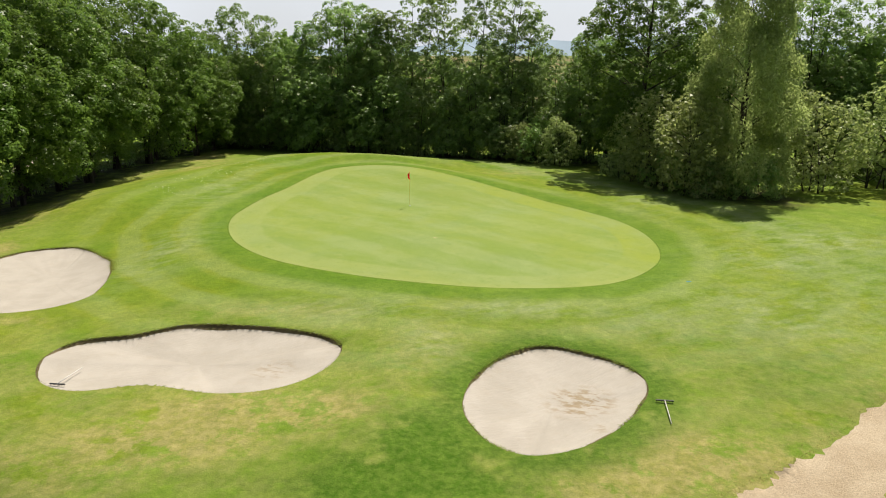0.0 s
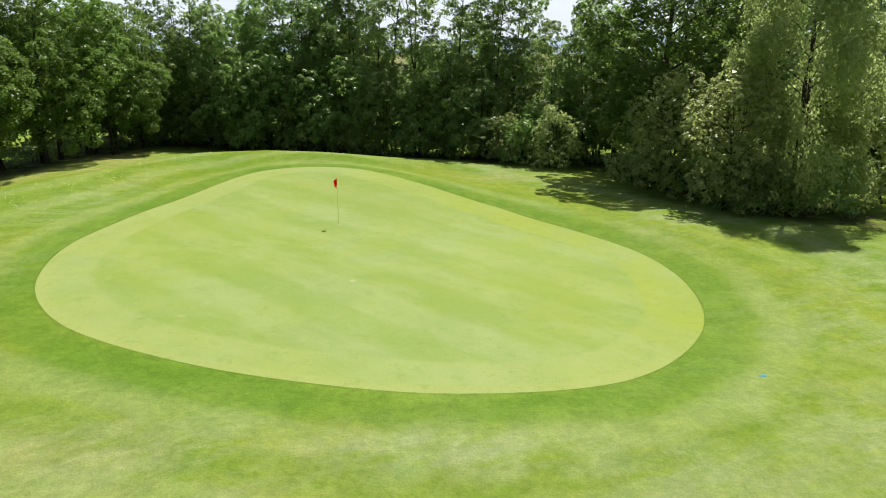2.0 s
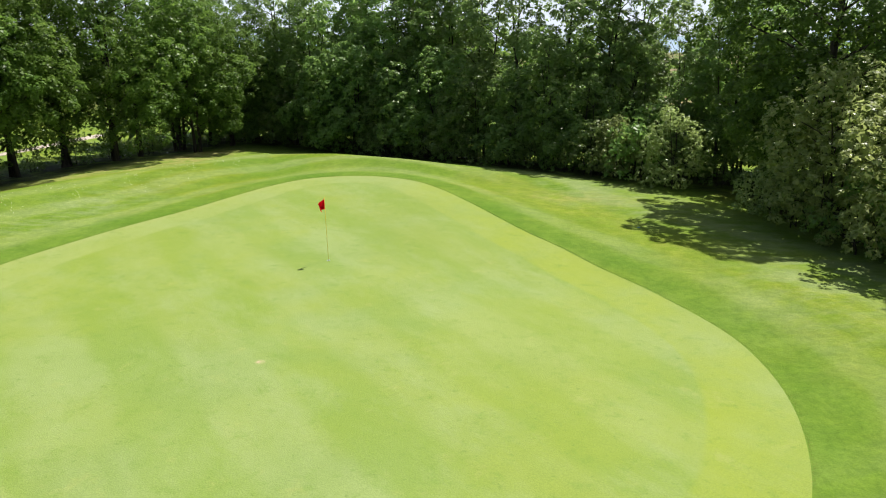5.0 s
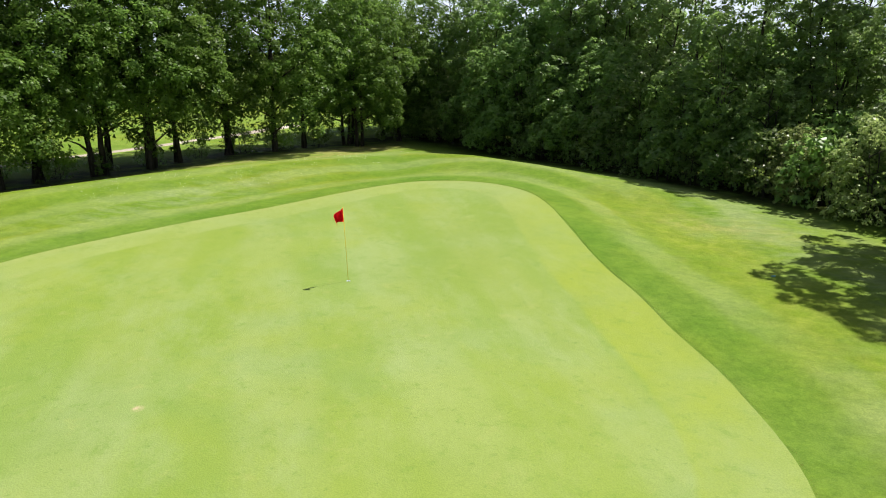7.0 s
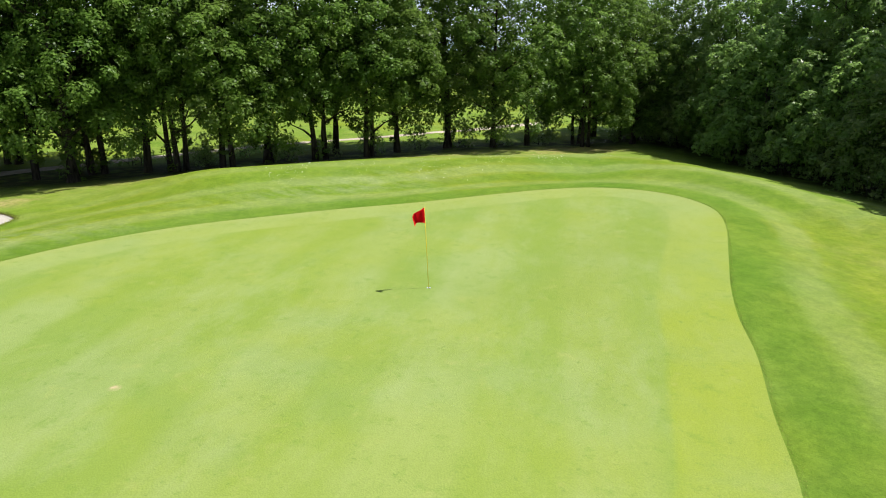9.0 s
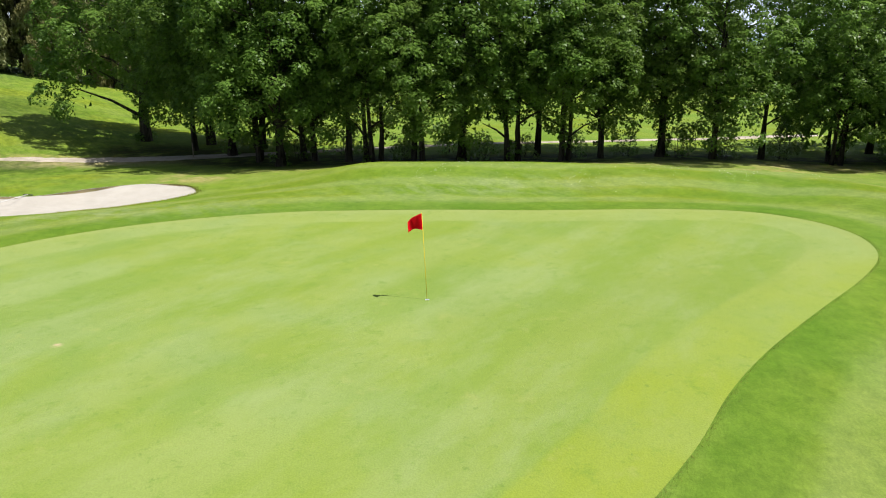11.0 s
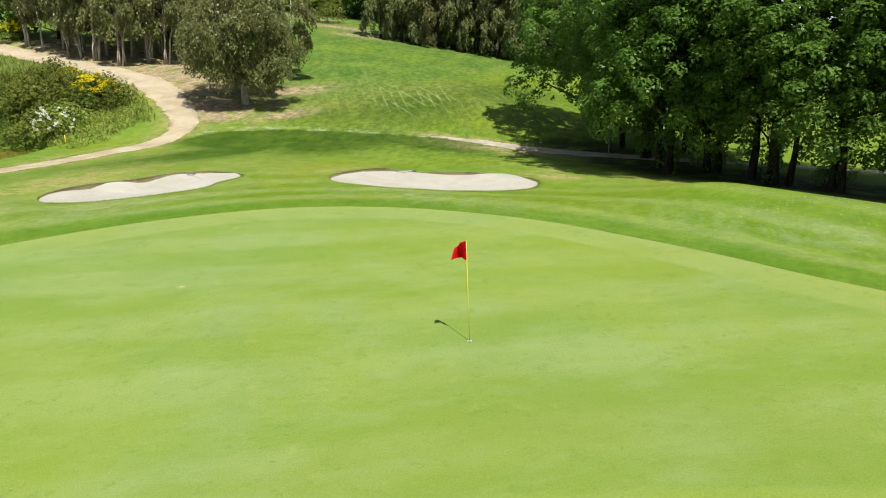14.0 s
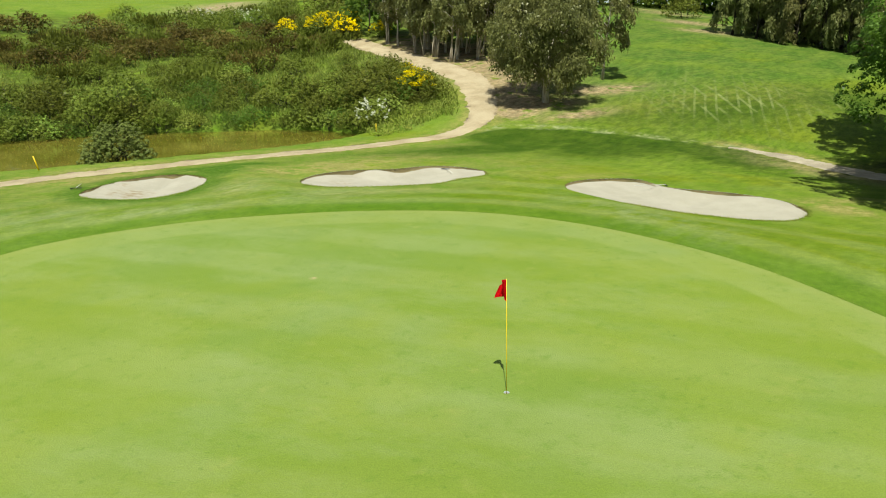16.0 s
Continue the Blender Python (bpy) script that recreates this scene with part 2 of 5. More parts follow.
def sand_material():
    m, n, l, b = material("bunker_sand", 0.95, 0.1)
    col = mix(n, l, grain(n, l, 0.8, 5), (0.288, 0.269, 0.230), (0.322, 0.302, 0.262))
    col = mix(n, l, maths(n, l, "MULTIPLY", grain(n, l, 2.5, 7, 0.5, 0.75, seed=3, rough=0.7), 0.25), col, (0.268, 0.226, 0.165))
    here = n.new("ShaderNodeNewGeometry")
    # trodden patches
    for x, y, reach, deep in ((4.1, 17.9, 1.3, 0.75), (-5.0, 19.75, 0.9, 0.45), (4.4, 16.2, 0.5, 0.5)):
        away = n.new("ShaderNodeVectorMath")
        away.operation = "DISTANCE"
        l.new(here.outputs["Position"], away.inputs[0])
        away.inputs[1].default_value = (x, y, -0.6)
        feet = maths(n, l, "MULTIPLY", span(n, l, away.outputs["Value"], reach * 0.4, reach, 1.0, 0.0), grain(n, l, 2.6, 6, 0.46, 0.60, stretch=(1.1, 2.4, 1.0, -0.5), seed=33))
        col = mix(n, l, maths(n, l, "MULTIPLY", feet, deep), col, (0.200, 0.150, 0.085))
    rakes = grain(n, l, 6.0, 4, 0.35, 0.65, stretch=(0.25, 1.6, 1.0, 0.6), seed=7)
    fine = grain(n, l, 40.0, 3, 0.3, 0.7, seed=9)
    col = mix(n, l, 0.25, col, mix(n, l, fine, (0.75, 0.75, 0.74), (1.1, 1.1, 1.1)), "MULTIPLY")
    l.new(col, b.inputs["Base Color"])
    relief(n, l, b, maths(n, l, "ADD", rakes, maths(n, l, "MULTIPLY", fine, 0.4)), 0.3, 0.02)
    return m


def dirt_material(name, a, c, stones):
    m, n, l, b = material(name, 0.95, 0.1)
    col = mix(n, l, grain(n, l, 0.6, 6), a, c)
    col = mix(n, l, maths(n, l, "MULTIPLY", grain(n, l, 3.0, 7, 0.5, 0.7, seed=3, rough=0.75), 0.5), col, stones)
    fine = grain(n, l, 22.0, 5, 0.3, 0.7, seed=5, rough=0.7)
    col = mix(n, l, 0.5, col, mix(n, l, fine, (0.6, 0.6, 0.6), (1.2, 1.2, 1.2)), "MULTIPLY")
    l.new(col, b.inputs["Base Color"])
    relief(n, l, b, fine, 0.6, 0.03)
    return m


def leaf_material(name, dark, light, tip, shine=0.35, passing=0.35, drift=0.04, tone=(0.85, 1.2)):
    m, n, l, b = material(name, 0.36, shine * 0.4)
    g = n.new("ShaderNodeNewGeometry")
    o = n.new("ShaderNodeObjectInfo")
    col = mix(n, l, g.outputs["Random Per Island"], dark, light)
    col = mix(n, l, maths(n, l, "MULTIPLY", grain(n, l, 0.55, 4, 0.40, 0.65), 0.45), col, tip)
    hue = n.new("ShaderNodeHueSaturation")
    l.new(span(n, l, o.outputs["Random"], 0.0, 1.0, 0.5 - 0.95 * drift, 0.5 + 0.08 * drift), hue.inputs["Hue"])
    l.new(span(n, l, o.outputs["Random"], 0.0, 1.0, *tone), hue.inputs["Value"])
    l.new(col, hue.inputs["Color"])
    l.new(hue.outputs["Color"], b.inputs["Base Color"])
    t = n.new("ShaderNodeBsdfTranslucent")
    l.new(mix(n, l, 0.45, hue.outputs["Color"], tip), t.inputs["Color"])
    s = n.new("ShaderNodeMixShader")
    s.inputs[0].default_value = passing
    l.new(b.outputs[0], s.inputs[1])
    l.new(t.outputs[0], s.inputs[2])
    l.new(s.outputs[0], n["Material Output"].inputs["Surface"])
    return m


def bark_material(name, a, c, scale=3.0):
    m, n, l, b = material(name, 0.95, 0.1)
    g = grain(n, l, scale, 6, 0.35, 0.65, stretch=(2.0, 2.0, 0.35, 0.0))
    l.new(mix(n, l, g, a, c), b.inputs["Base Color"])
    relief(n, l, b, g, 0.8, 0.05)
    return m


def plain_material(name, colour, rough=0.6, spec=0.3, vary=0.25, scale=9.0):
    m, n, l, b = material(name, rough, spec)
    low = tuple(v * (1 - vary) for v in colour)
    g = grain(n, l, scale, 5)
    l.new(mix(n, l, g, low, colour), b.inputs["Base Color"])
    relief(n, l, b, g, 0.2, 0.01)
    return m


def water_material():
    m, n, l, b = material("pond_water", 0.04, 0.3)
    l.new(mix(n, l, grain(n, l, 0.25, 4), (0.092, 0.086, 0.012), (0.142, 0.124, 0.024)), b.inputs["Base Color"])
    relief(n, l, b, grain(n, l, 2.2, 4, 0.2, 0.8, stretch=(1.0, 2.2, 1.0, 0.3)), 0.05, 0.03)
    return m


M_GROUND, M_GREEN, M_SAND = ground_material(), green_material(), sand_material()
M_PATH = dirt_material("path_dirt", (0.300, 0.240, 0.158), (0.385, 0.322, 0.226), (0.430, 0.368, 0.270))
M_GRAVEL = dirt_material("track_gravel", (0.290, 0.250, 0.195), (0.400, 0.350, 0.285), (0.190, 0.185, 0.105))
M_SOIL = dirt_material("lip_soil", (0.095, 0.078, 0.040), (0.165, 0.132, 0.072), (0.090, 0.112, 0.032))
M_WATER = water_material()
M_LEAF = leaf_material("oak_leaves", (0.052, 0.108, 0.018), (0.138, 0.242, 0.042), (0.168, 0.268, 0.048), shine=0.35, passing=0.57, drift=0.01)
M_LEAF_MAPLE = leaf_material("maple_leaves", (0.092, 0.174, 0.038), (0.205, 0.345, 0.086), (0.245, 0.375, 0.094), shine=0.8, passing=0.62, drift=0.01)
M_LEAF_LIGHT = leaf_material("poplar_leaves", (0.100, 0.172, 0.042), (0.200, 0.310, 0.086), (0.240, 0.335, 0.098), shine=0.8, passing=0.62, drift=0.02)
M_LEAF_PALE = leaf_material("willow_leaves", (0.170, 0.245, 0.066), (0.330, 0.420, 0.140), (0.370, 0.440, 0.150), 0.8, 0.55, 0.02)
M_LEAF_BIRCH = leaf_material("birch_leaves", (0.165, 0.235, 0.074), (0.315, 0.400, 0.140), (0.350, 0.420, 0.150), 0.4, 0.72, 0.01)
M_LEAF_EUC = leaf_material("eucalyptus_leaves", (0.090, 0.104, 0.036), (0.196, 0.210, 0.074), (0.228, 0.224, 0.080), 0.5, 0.45, 0.01)
M_LEAF_PINE = leaf_material("forest_leaves", (0.105, 0.126, 0.046), (0.196, 0.224, 0.084), (0.224, 0.232, 0.090), 0.2, 0.45)
M_LEAF_HEATH = leaf_material("heather_twigs", (0.078, 0.064, 0.018), (0.158, 0.122, 0.036), (0.112, 0.122, 0.028), 0.1, 0.25, 0.005, (0.65, 1.3))
M_LEAF_OLIVE = leaf_material("broom_twigs", (0.076, 0.098, 0.016), (0.142, 0.172, 0.032), (0.160, 0.194, 0.038), 0.1, 0.28, 0.02, (0.6, 1.2))
M_LEAF_BUSH = leaf_material("bush_leaves", (0.095, 0.130, 0.022), (0.158, 0.204, 0.038), (0.205, 0.248, 0.045), 0.15, 0.34, 0.03, (0.65, 1.2))
M_LEAF_FRESH = leaf_material("bramble_leaves", (0.115, 0.190, 0.030), (0.205, 0.305, 0.058), (0.250, 0.315, 0.075), 0.15, 0.25)
M_LEAF_WILLOW = leaf_material("sallow_leaves", (0.105, 0.140, 0.038), (0.185, 0.230, 0.066), (0.220, 0.250, 0.076), 0.15, 0.35, 0.0)
M_BLOOM = leaf_material("gorse_bloom", (0.680, 0.540, 0.008), (0.840, 0.690, 0.016), (0.880, 0.720, 0.020), 0.1, 0.3, 0.0)
M_WHITE = leaf_material("white_blossom", (0.560, 0.580, 0.480), (0.760, 0.760, 0.680), (0.660, 0.680, 0.560), 0.1, 0.3, 0.0)
M_TALL = leaf_material("tall_grass", (0.100, 0.145, 0.022), (0.180, 0.235, 0.046), (0.225, 0.250, 0.066), 0.1, 0.3, 0.01)
M_BLADE = leaf_material("grass_blades", (0.085, 0.160, 0.018), (0.160, 0.240, 0.040), (0.240, 0.260, 0.075), 0.15)
M_VERGE = leaf_material("verge_blades", (0.120, 0.170, 0.030), (0.200, 0.230, 0.065), (0.270, 0.255, 0.110), 0.1)
M_BARK = bark_material("dark_bark", (0.026, 0.023, 0.017), (0.080, 0.070, 0.052))
M_BARK_PALE = bark_material("pale_bark", (0.260, 0.220, 0.170), (0.520, 0.470, 0.400), 2.0)
M_FLAG = leaf_material("red_cloth", (0.640, 0.008, 0.018), (0.660, 0.010, 0.020), (0.720, 0.014, 0.026), 0.1, 0.55, 0.0)
M_YELLOW = plain_material("yellow_paint", (0.700, 0.490, 0.020), 0.4, 0.4, 0.12)
M_CUP = plain_material("white_plastic", (0.440, 0.430, 0.400), 0.4, 0.4, 0.1)
M_DARK = plain_material("dark_plastic", (0.030, 0.032, 0.034), 0.5, 0.4, 0.3)
M_METAL = plain_material("pale_handle", (0.480, 0.470, 0.440), 0.45, 0.4, 0.15)
M_BLUE = plain_material("blue_paint", (0.085, 0.270, 0.300), 0.8, 0.1, 0.5, 14.0)
# hills tinted pale blue, haze painted into the base colour
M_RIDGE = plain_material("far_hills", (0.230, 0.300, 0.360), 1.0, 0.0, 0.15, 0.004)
M_WOOD = plain_material("grey_wood", (0.300, 0.240, 0.170), 0.9, 0.1, 0.4)


# ---- helpers of the scene ----
def part(name, data, mat, parent=None, label=""):
    """Links a bmesh or a mesh as one mesh object, under a thing or a part."""
    if isinstance(data, bmesh.types.BMesh):
        me = bpy.data.meshes.new(name)
        data.to_mesh(me)
        data.free()
    else:
        me = data
    if mat and not me.materials:
        me.materials.append(mat)
    ob = new(name, me)
    if parent:
        ob.parent = parent
    return tagged(ob, label)


def mesh_from(name, verts, faces, smooth=True):
    me = bpy.data.meshes.new(name)
    me.from_pydata([tuple(v) for v in verts], [], [tuple(f) for f in faces])
    me.polygons.foreach_set("use_smooth", [smooth] * len(me.polygons))
    me.update()
    return me


def leaf_mesh(name, corners):
    """One mesh of loose faces from an array (n, corners of a face, 3)."""
    k, c = np.shape(corners)[:2]
    me = bpy.data.meshes.new(name)
    me.vertices.add(c * k)
    me.vertices.foreach_set("co", np.ascontiguousarray(corners, dtype=np.float32).ravel())
    me.loops.add(c * k)
    me.loops.foreach_set("vertex_index", np.arange(c * k, dtype=np.int32))
    me.polygons.add(k)
    me.polygons.foreach_set("loop_start", np.arange(0, c * k, c, dtype=np.int32))
    me.polygons.foreach_set("loop_total", np.full(k, c, dtype=np.int32))
    me.update(calc_edges=True)
    return me


def closed_curve(points, each=8):
    """A smooth closed line through the points (Catmull-Rom)."""
    p = np.array(points, float)
    out = []
    for i in range(len(p)):
        a, b, c, d = p[i - 1], p[i], p[(i + 1) % len(p)], p[(i + 2) % len(p)]
        for s in np.arange(each) / each:
            out.append(0.5 * (2 * b + (c - a) * s + (2 * a - 5 * b + 4 * c - d) * s * s + (3 * b - a - 3 * c + d) * s ** 3))
    return np.array(out)


def open_curve(points, each=8):
    p = np.array(points, float)
    p = np.vstack([2 * p[0] - p[1], p, 2 * p[-1] - p[-2]])
    out = []
    for i in range(1, len(p) - 2):
        a, b, c, d = p[i - 1:i + 3]
        for s in np.arange(each) / each:
            out.append(0.5 * (2 * b + (c - a) * s + (2 * a - 5 * b + 4 * c - d) * s * s + (3 * b - a - 3 * c + d) * s ** 3))
    return np.array(out + [p[-2]])


def line_gap(x, y, line, closed=False):
    """Distance from points to a line of points."""
    q = np.vstack([line, line[:1]]) if closed else line
    best = np.full(np.shape(x), 1e9)
    for a, b in zip(q[:-1], q[1:]):
        d = b - a
        t = np.clip(((x - a[0]) * d[0] + (y - a[1]) * d[1]) / max(d @ d, 1e-9), 0, 1)
        best = np.minimum(best, np.hypot(x - a[0] - t * d[0], y - a[1] - t * d[1]))
    return best


def inside(x, y, line):
    odd = np.zeros(np.shape(x), bool)
    for a, b in zip(line, np.roll(line, -1, 0)):
        cross = ((a[1] > y) != (b[1] > y)) & (x < (b[0] - a[0]) * (y - a[1]) / (b[1] - a[1] + 1e-12) + a[0])
        odd ^= cross
    return odd


def ease(lo, hi, v):
    t = np.clip((v - lo) / (hi - lo), 0, 1)
    return t * t * (3 - 2 * t)


# ---- the lie of the land ----
GREEN = closed_curve([(8.56, 41.50), (6.76, 43.53), (5.41, 45.08), (4.07, 46.37), (2.84, 47.81), (1.41, 49.73), (-0.75, 52.60), (-2.50, 54.35), (-4.49, 55.24), (-6.43, 55.14), (-8.10, 54.10), (-9.03, 52.23), (-9.55, 50.22), (-10.22, 46.94), (-10.96, 44.22), (-11.36, 41.50), (-11.50, 38.61), (-10.93, 35.67), (-9.64, 32.66), (-7.44, 30.00), (-4.37, 28.16), (-0.80, 26.95), (3.22, 26.50), (7.28, 27.50), (9.98, 30.72), (10.88, 34.76), (10.35, 38.51)])
GREEN_MID = (-0.8, 41.5)
BUNKERS = [
    closed_curve([(-13.6, 26.9), (-14.1, 29.0), (-14.65, 30.3), (-15.1, 31.2), (-15.95, 32.1), (-16.7, 32.9), (-17.5, 33.5), (-18.4, 33.8), (-19.7, 33.4), (-20.6, 32.5), (-21.0, 30.8), (-20.2, 28.9), (-18.4, 27.0), (-18.2, 24.9), (-16.3, 24.3), (-14.6, 24.7), (-13.7, 25.7)]),
    closed_curve([(-3.0, 20.8), (-3.3, 19.4), (-4.4, 18.2), (-6.1, 17.8), (-8.3, 18.3), (-10.2, 18.0), (-11.6, 18.7), (-12.3, 20.2), (-11.8, 21.6), (-10.2, 22.1), (-8.7, 22.9), (-6.9, 22.8), (-5.0, 22.4), (-3.6, 21.7)]),
    closed_curve([(0.75, 17.4), (1.2, 19.0), (2.1, 20.3), (3.4, 21.1), (4.9, 20.5), (5.9, 19.5), (6.1, 18.3), (5.5, 17.0), (4.6, 15.9), (3.5, 15.1), (2.3, 14.8), (1.4, 15.3), (0.9, 16.2)]),
]
RIDGE = np.array([(-19.5, 42.0), (-18.0, 49.0), (-15.5, 55.0), (-13.5, 59.5), (-9.5, 60.3), (-5.0, 58.6), (0.0, 56.5)])
SPUR = np.array([(-1.0, 24.5), (-1.2, 21.5), (-1.0, 18.5), (-1.6, 15.5)])
PATH = open_curve([(120.0, 62.0), (78.0, 52.0), (52.0, 42.5), (34.0, 31.0), (24.0, 24.5), (18.0, 20.6), (13.5, 17.2), (9.8, 14.3), (7.4, 12.75), (4.8, 11.85), (2.1, 11.4), (-0.9, 10.8), (-4.3, 9.9), (-8.0, 8.9), (-12.3, 7.5), (-16.2, 6.5), (-19.3, 5.0), (-21.4, 2.4), (-22.8, -0.8), (-24.3, -4.8), (-25.2, -9.5), (-24.6, -15.5), (-23.6, -21.5), (-22.6, -27.0), (-22.0, -34.0)])
LIME = open_curve([(-18.6, 6.4), (-21.1, 7.0), (-23.7, 8.9), (-25.3, 10.6), (-26.9, 12.6), (-29.3, 15.4), (-31.6, 18.6)])
TRACK = open_curve([(-31.0, 18.0), (-31.9, 19.6), (-32.4, 22.0), (-32.0, 26.0), (-32.2, 30.0), (-33.2, 36.0), (-34.8, 43.0), (-35.9, 50.0), (-35.9, 56.0), (-36.6, 62.0), (-39.4, 69.0), (-41.0, 80.0)])
POND = (8.0, -1.0, 21.8, 9.6, 0.12)
WATER_Z = -1.1
HILL_X = [-400, -81, -43, -36, -26, -20, -14, -9, 10, 60, 400]
HILL_Y = [30, 27, 26.5, 21, 15, 10, 2, -5, -9, -10, -10]


def pond_gap(x, y):
    u, v = x - POND[0], y - POND[1]
    c, s = math.cos(POND[4]), math.sin(POND[4])
    return np.sqrt(((u * c + v * s) / POND[2]) ** 2 + ((v * c - u * s) / POND[3]) ** 2)


GREEN_TURN = np.unwrap(np.arctan2(GREEN[:, 1] - GREEN_MID[1], GREEN[:, 0] - GREEN_MID[0]))
GREEN_REACH = np.hypot(GREEN[:, 0] - GREEN_MID[0], GREEN[:, 1] - GREEN_MID[1])


def green_lie(x, y):
    """The tilted putting surface: its height, and how far a place lies outside the rim."""
    a = np.arctan2(y - GREEN_MID[1], x - GREEN_MID[0])
    r = np.hypot(x - GREEN_MID[0], y - GREEN_MID[1])
    reach = np.interp(a, GREEN_TURN, GREEN_REACH, period=math.tau)
    rim = 0.093 - 0.143 * np.cos(a) + 0.168 * np.sin(a) - 0.148 * np.cos(2 * a) + 0.087 * np.sin(2 * a)
    return rim * ease(0.0, 1.0, r / reach), r - reach


def ground_z(x, y):
    """Height of the land at x, y (arrays or numbers)."""
    x, y = np.asarray(x, float), np.asarray(y, float)
    r = np.sqrt(((x + 0.5) / 12.0) ** 2 + ((y - 41.5) / 16.0) ** 2)
    z = -0.18 * ease(1.0, 1.5, r) - 0.22 * ease(1.4, 2.3, r)
    z = z + 0.30 * np.exp(-((x + 13.0) / 5.0) ** 2 - ((y - 38.0) / 8.5) ** 2)
    z = z + 0.78 * np.exp(-(line_gap(x, y, RIDGE) / 3.4) ** 2) * ease(0.92, 1.25, r)
    z = z + 0.22 * np.exp(-(line_gap(x, y, SPUR) / 1.5) ** 2)
    z = z - 0.30 * np.exp(-((x + 17.0) / 4.8) ** 2 - ((y - 31.8) / 5.5) ** 2)
    z = z - 0.10 * np.exp(-((x - 6.0) / 4.5) ** 2 - ((y - 12.4) / 1.8) ** 2)
    z = z - 0.35 * ease(-22, -30, x) * ease(10, 24, y) - 0.5 * ease(60, 72, y)
    lie, past = green_lie(x, y)
    z = z + (lie - z) * ease(5.0, 0.3, past)
    rise = np.interp(x, HILL_X, HILL_Y) - y
    up = np.where(rise > 30, rise, 1.6 * np.log1p(np.exp(np.clip(rise, -40, 30) / 1.6)))
    z = z + 0.145 * np.minimum(up, 90) + 0.06 * np.clip(up - 90, 0, 300)
    z = z - 1.9 * ease(1.05, 0.90, pond_gap(x, y))
    far = np.hypot(x, y - 30)
    z = z + 0.035 * np.sin(x * 0.31 + 1.0) * np.sin(y * 0.27) * ease(1.05, 1.6, r) - 4.0 * ease(110, 500, far) * ease(20, 90, y)
    return z


def axis(lo, hi, step, reach):
    mid = np.arange(lo, hi + step / 2, step)
    out, d, p = [], step, 0.0
    while p < reach:
        d *= 1.13
        p += d
        out.append(p)
    out = np.array(out)
    return np.concatenate([lo - out[::-1], mid, hi + out])


def add_attr(me, name, values):
    a = me.attributes.new(name, "FLOAT", "POINT")
    a.data.foreach_set("value", np.asarray(values, dtype=np.float32))


from mathutils.geometry import delaunay_2d_cdt


def triangulated(points, loops):
    """Triangles over the points that keep to the closed loops."""
    verts, edges = [Vector(p) for p in points], []
    for lp in loops:
        k = len(verts)
        verts += [Vector(p) for p in lp]
        edges += [(k + i, k + (i + 1) % len(lp)) for i in range(len(lp))]
    v, _, f, _, _, _ = delaunay_2d_cdt(verts, edges, [], 0, 1e-5)
    return np.array([tuple(p) for p in v]), np.array([tuple(t) for t in f])


def spots(x, y, rows):
    s = np.zeros(np.shape(x))
    for cx, cy, rx, ry, w in rows:
        s = np.maximum(s, w * np.exp(-((x - cx) / rx) ** 2 - ((y - cy) / ry) ** 2))
    return s


# ground: one sheet to the horizon, open at the green and the bunkers
gx, gy = axis(-30, 22, 0.5, 2200), axis(4, 66, 0.5, 2200)
grid = np.array([(a, b) for a in gx for b in gy])
cuts = [GREEN] + BUNKERS
near = np.zeros(len(grid), bool)
for c in cuts:
    lo, hi = c.min(0) - 1, c.max(0) + 1
    box = np.all((grid > lo) & (grid < hi), 1)
    sub = grid[box]
    near[np.where(box)[0][line_gap(sub[:, 0], sub[:, 1], c, True) < 0.14]] = True
pv, pf = triangulated(grid[~near], cuts)
mid = pv[pf].mean(1)
drop = np.zeros(len(pf), bool)
for c in cuts:
    box = np.all((mid > c.min(0)) & (mid < c.max(0)), 1)
    ids = np.where(box)[0]
    drop[ids[inside(mid[ids, 0], mid[ids, 1], c)]] = True
pf = pf[~drop]
pz = ground_z(pv[:, 0], pv[:, 1])
ground_mesh = mesh_from("ground", np.column_stack([pv, pz]), pf)
X, Y = pv[:, 0], pv[:, 1]
add_attr(ground_mesh, "green_gap", np.minimum(line_gap(X, Y, GREEN, True), 60))
dry = spots(X, Y, [(-4.6, 16.7, 3.6, 1.3, 1.7), (-6.8, 15.4, 3.0, 1.5, 1.5), (-10.0, 13.8, 4.0, 1.8, 1.3), (6.2, 14.5, 3.0, 1.3, 1.8), (3.4, 13.3, 2.6, 0.8, 1.6), (-7, 24, 5, 1.0, 0.45), (-23.5, 32.0, 2.4, 0.8, 0.9), (5.3, 54.0, 3.5, 1.2, 0.4), (-19.5, 58.0, 2.5, 2.5, 1.0), (-20.5, 63.0, 2.0, 3.0, 0.9), (-22.4, 66.5, 1.8, 5.0, 1.5), (-23.4, 57.0, 1.5, 6.0, 0.8), (-24.0, 41.0, 2.0, 7.0, 0.8), (-14, 10.5, 9, 1.2, 0.8), (-16, 23.5, 3.0, 0.8, 0.7), (-37.0, 8.5, 8.0, 5.0, 0.7), (-44.0, 11.0, 8.0, 4.5, 0.7), (-21.8, 33.0, 0.9, 1.6, 1.7)])
dry = np.maximum(dry, 0.8 * np.exp(-((line_gap(X, Y, PATH) - 1.0) / 1.0) ** 2))
dry = np.maximum(dry, 1.2 * np.exp(-((line_gap(X, Y, TRACK) - 0.9) / 0.7) ** 2) * ease(34, 28, Y))
add_attr(ground_mesh, "dry", np.maximum(dry, 0.42 * ease(27, 18, Y) * ease(8, 12, Y) * ease(-22, -14, X)))
lush = np.zeros(len(X))
